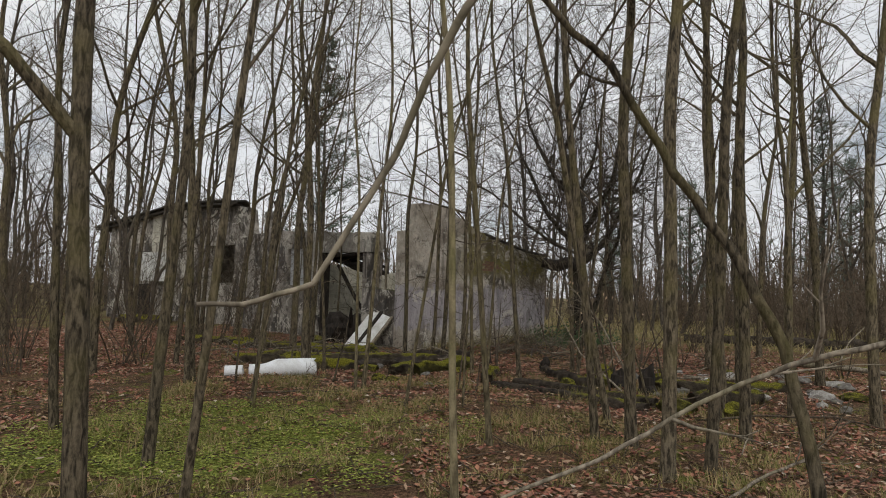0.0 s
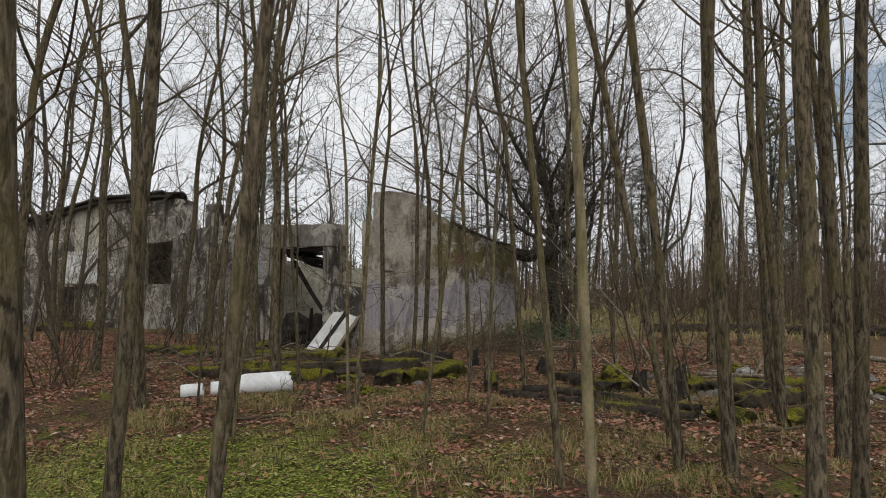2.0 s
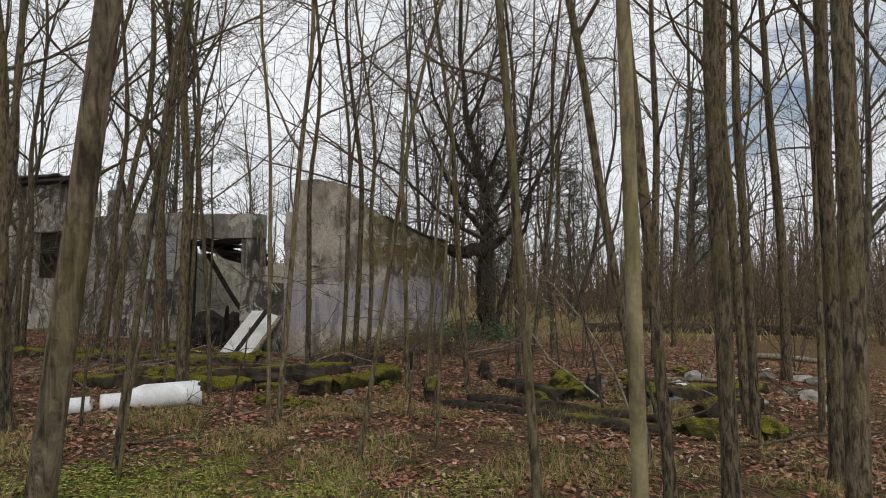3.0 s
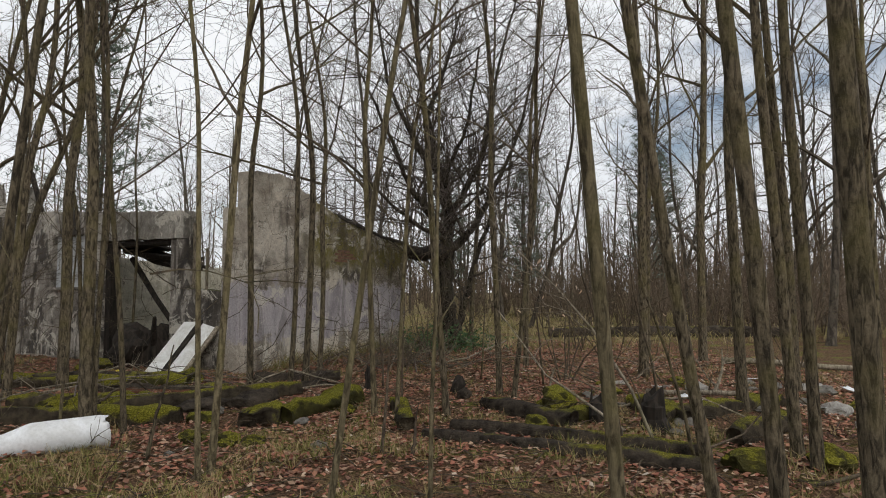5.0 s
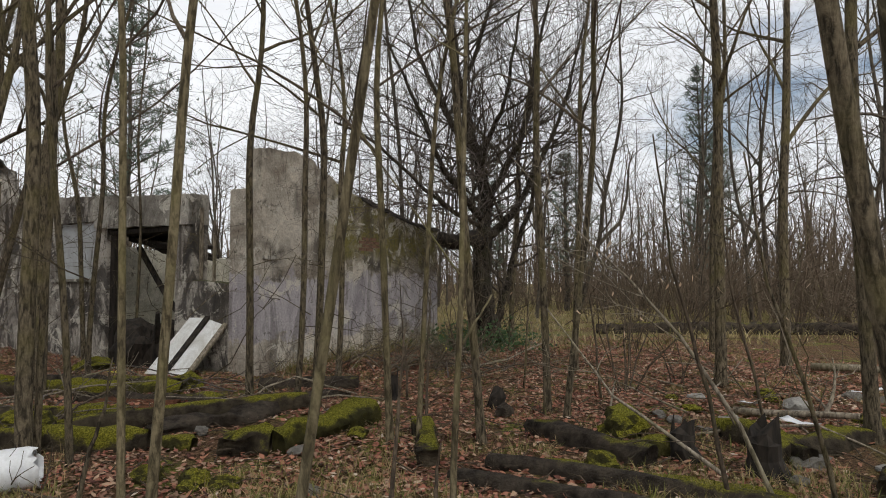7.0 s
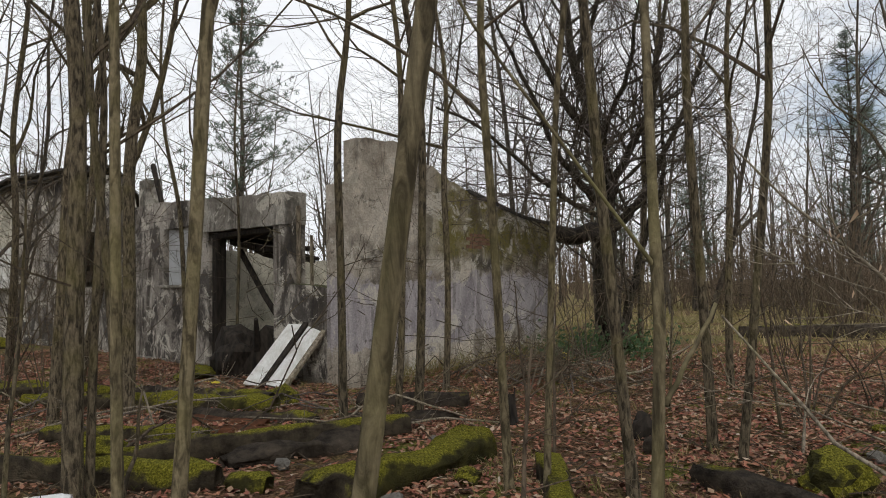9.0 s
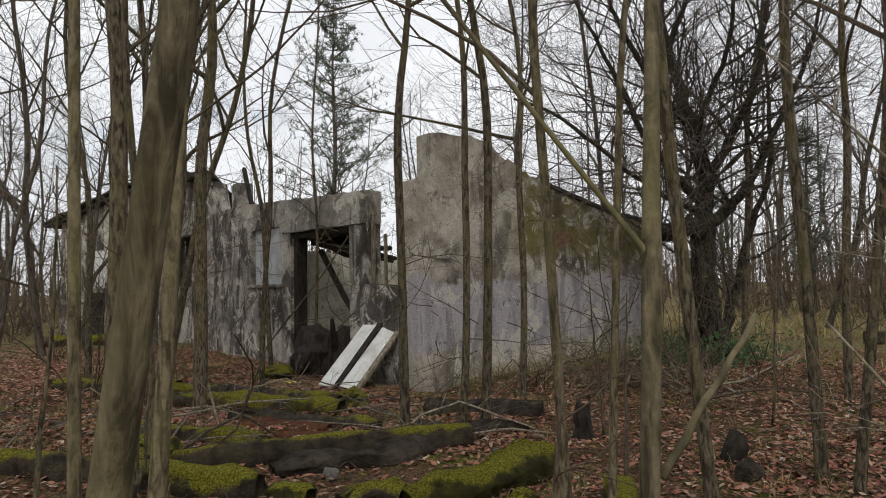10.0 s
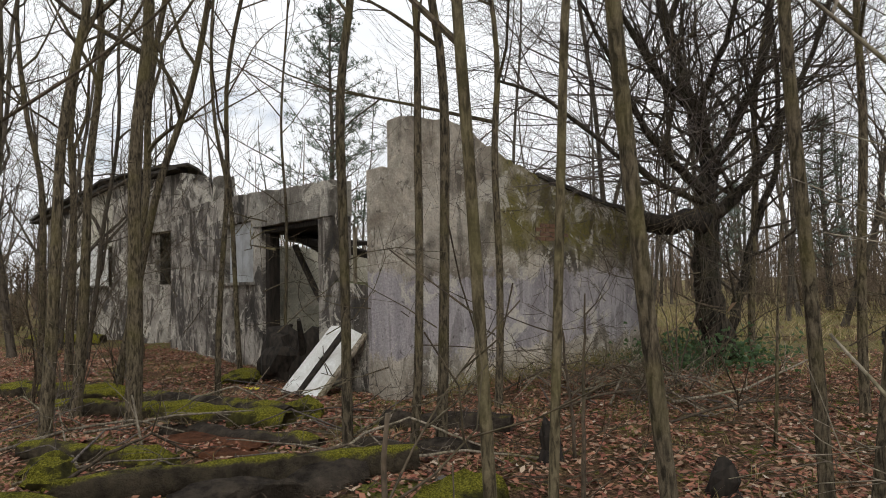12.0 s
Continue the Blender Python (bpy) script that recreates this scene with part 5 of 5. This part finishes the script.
so = Soup()
def pick_leaf(rng):
    while True:
        x, y = rng.uniform(-13, 10), rng.uniform(-1.5, 23)
        if rng.random() < max(-6 - x if y < 13 else -10 - x, x - 7, 2 - y, y - (17.5 if x > -1 else 21)) / 2.8:
            continue
        g = ((x + 2.1) / 2.0) ** 2 + ((y - 5.8) / 2.2) ** 2
        if g < 1 and rng.random() < 0.75:
            continue
        if 0.5 + 0.9 * noise.noise((x * 0.9, y * 0.9, 7.7)) + (0.25 if y > 9.5 else 0) < rng.random() * 0.9:
            continue
        return x, y
for rng, x, y in scatter(61, 150000, pick_leaf):
    z = ground_z(x, y) + 0.035 * noise.noise((x * 2.3, y * 2.3, 1.0)) + rng.uniform(0.004, 0.03)
    w, l = rng.uniform(0.010, 0.024), rng.uniform(0.017, 0.044)
    a = rng.uniform(0, 6.283)
    ca, sa = math.cos(a), math.sin(a)
    t1, t2, curl = rng.gauss(0, 0.25), rng.gauss(0, 0.25), rng.uniform(-0.2, 0.55)
    i = len(so.v)
    for u, v, c in ((-1, 0, 0.15), (-0.1, -1, curl), (0.9, 0, 0.1), (-0.1, 1, curl)):
        px, py = u * l, v * w
        so.v.append((x + px * ca - py * sa, y + px * sa + py * ca, z + t1 * px + t2 * py + c * w))
    so.f += [(i, i + 1, i + 2), (i, i + 2, i + 3)]
tagged(put("leaf_litter", so.v, so.f, LEAF), "brown and reddish dead leaves strewn over the floor", "leaves", "", "stuff")

so = Soup()
def pick_grass(rng):
    while True:
        if rng.random() < 0.5:
            x, y = rng.uniform(-3.5, 3.5), rng.uniform(4, 10.2)
        else:
            x, y = rng.uniform(-6, 9), rng.uniform(3, 19)
        if noise.noise((x * 1.1, y * 1.1, 33.0)) > rng.uniform(-0.15, 0.5):
            return x, y
for rng, x, y in scatter(62, 5200, pick_grass):
    z = ground_z(x, y)
    dry = rng.random()
    for k in range(9):
        d = Vector((rng.gauss(0, 0.45), rng.gauss(0, 0.45), 1)).normalized() * rng.uniform(0.06, 0.19)
        bend = Vector((d.x, d.y, -0.3 * d.length)) * rng.uniform(0.3, 1.1)
        p = Vector((x + rng.gauss(0, 0.03), y + rng.gauss(0, 0.03), z - 0.01))
        so.blade(p, d, d.cross(Vector((0, 0, 1))).normalized(), 0.0028, bend)
tagged(put("grass_tufts", so.v, so.f, GRASS), "straggling tufts of half-dry grass", "grass", "", "stuff")

so = Soup()
def pick_sprout(rng):
    while True:
        x, y = rng.uniform(-5.6, 1.2), rng.uniform(2.2, 9.6)
        g = 1.2 - ((x + 2.1) / 1.9) ** 2 - ((y - 5.8) / 2.0) ** 2 + 1.6 * noise.noise((x * 1.3, y * 1.3, 12.0))
        if g > rng.random():
            return x, y
for rng, x, y in scatter(63, 15000, pick_sprout):
    z = ground_z(x, y) + 0.02
    a = rng.uniform(0, 6.283)
    s, h = rng.uniform(0.008, 0.018), rng.uniform(0.0, 0.05)
    i = len(so.v)
    for u, v, c in ((-1, 0, 0), (0, -0.8, 0.3), (1, 0, 0.2), (0, 0.8, 0.3)):
        so.v.append((x + s * (u * math.cos(a) - v * math.sin(a)), y + s * (u * math.sin(a) + v * math.cos(a)), z + h + c * s))
    so.f.append((i, i + 1, i + 2, i + 3))
tagged(put("green_sprouts", so.v, so.f, SPROUT), "low carpet of fresh green sprouts", "plants", "", "stuff")

so = Soup()
def pick_twig(rng):
    return rng.uniform(-6, 7), rng.uniform(2, 17)
for rng, x, y in scatter(64, 2200, pick_twig):
    z = ground_z(x, y) + 0.015
    a, ln = rng.uniform(0, 6.283), rng.uniform(0.1, 0.5)
    p = Vector((x, y, z))
    e = p + Vector((math.cos(a) * ln, math.sin(a) * ln, rng.uniform(0.0, 0.06)))
    so.tube([p, p.lerp(e, 0.5) + Vector((rng.gauss(0, 0.03), rng.gauss(0, 0.03), 0.02)), e], [0.006, 0.005, 0.002], 4)
tagged(put("ground_twigs", so.v, so.f, TWIG), "small dry twigs strewn on the leaves", "twigs", "", "stuff")

# ivy at the foot of the oak, dry grass at the foot of the gable
so = Soup()
rng = random.Random(65)
for i in range(1500):
    x, y = 3.85 + rng.gauss(0, 0.6), 18.6 + rng.gauss(0, 0.5)
    p = Vector((x, y, ground_z(x, y) + abs(rng.gauss(0.1, 0.22))))
    d = Vector((rng.gauss(0, 1), rng.gauss(0, 1), rng.gauss(0.3, 0.5))).normalized() * rng.uniform(0.05, 0.1)
    so.blade(p, d, d.orthogonal().normalized(), 0.03, Vector((0, 0, -0.02)))
tagged(put("ivy_patch", so.v, so.f, IVY), "dark green ivy at the foot of the oak", "ivy", "", "stuff")
so = Soup()
for i in range(1500):
    s = rng.uniform(0.6, 7.4)
    off = -abs(rng.gauss(0.05, 0.22)) - 0.06
    x = HX + math.cos(radians(HROT)) * s - math.sin(radians(HROT)) * off
    y = HY + math.sin(radians(HROT)) * s + math.cos(radians(HROT)) * off
    d = Vector((rng.gauss(0, 0.3), rng.gauss(0, 0.3), 1)).normalized() * rng.uniform(0.12, 0.5)
    so.blade(Vector((x, y, ground_z(x, y) - 0.02)), d, d.cross(Vector((0.7, 0.7, 0.1))).normalized(), 0.004, Vector((d.x, d.y, -0.1 * d.length)))
tagged(put("dry_grass", so.v, so.f, GRASS), "dry straw grass along the foot of the gable", "grass", "", "stuff")
make_stone("yellow_canister", 2.95, 18.3, 0.07, 0.07, 0.1, YELLOW, 70, "small yellow plastic canister by the wall", "canister")

# pale dry meadow behind the wood
so = Soup()
rng = random.Random(66)
for i in range(15000):
    x, y = rng.uniform(3.5, 26), rng.uniform(17.5, 40)
    if noise.noise((x * 0.4, y * 0.4, 55.0)) < rng.uniform(-0.5, 0.3):
        continue
    d = Vector((rng.gauss(0, 0.35), rng.gauss(0, 0.35), 1)).normalized() * rng.uniform(0.08, 0.42)
    so.blade(Vector((x, y, ground_z(x, y) - 0.02)), d, Vector((0.9, -0.4, 0)), 0.010, Vector((d.x, d.y, -0.15 * d.length)))
tagged(put("meadow_grass", so.v, so.f, STRAW), "tall straw-coloured meadow grass beyond the trees", "grass", "", "stuff")

# small bright scraps
def make_scrap(name, x, y, w, l, mat, seed, label):
    """A curled torn sheet lying on the ground."""
    rng = random.Random(seed)
    verts, faces = [], []
    for i in range(6):
        for j in range(4):
            u, v = i / 5 - 0.5, j / 3 - 0.5
            verts.append((u * l + rng.gauss(0, 0.01), v * w + rng.gauss(0, 0.01), 0.04 + 0.5 * w * abs(u) ** 1.5 + rng.gauss(0, 0.006)))
    for i in range(5):
        for j in range(3):
            faces.append((i * 4 + j, i * 4 + j + 1, (i + 1) * 4 + j + 1, (i + 1) * 4 + j))
    ob = put(name, verts, faces, mat, None, True)
    ob.location, ob.rotation_euler = (x, y, ground_z(x, y)), (0.1, 0.1, seed)
    ob.modifiers.new("thickness", "SOLIDIFY").thickness = 0.004
    tagged(ob, label, "scrap", "torn scraps")


make_scrap("plastic_scrap", -3.0, 16.4, 0.12, 0.2, YELLOW, 1, "small yellow plastic scrap lying on the leaves")
for i, (x, y, w, l) in enumerate([(4.4, 10.2, 0.12, 0.3), (5.3, 10.0, 0.1, 0.22), (5.6, 9.4, 0.12, 0.26), (4.7, 11.2, 0.1, 0.3), (6.6, 11.5, 0.14, 0.4), (3.9, 9.6, 0.08, 0.18), (7.2, 10.4, 0.12, 0.3)]):
    make_scrap("plastic_scrap", x, y, w, l, PIPEWHITE, 5 + i, "torn white plastic scrap in the rubble")
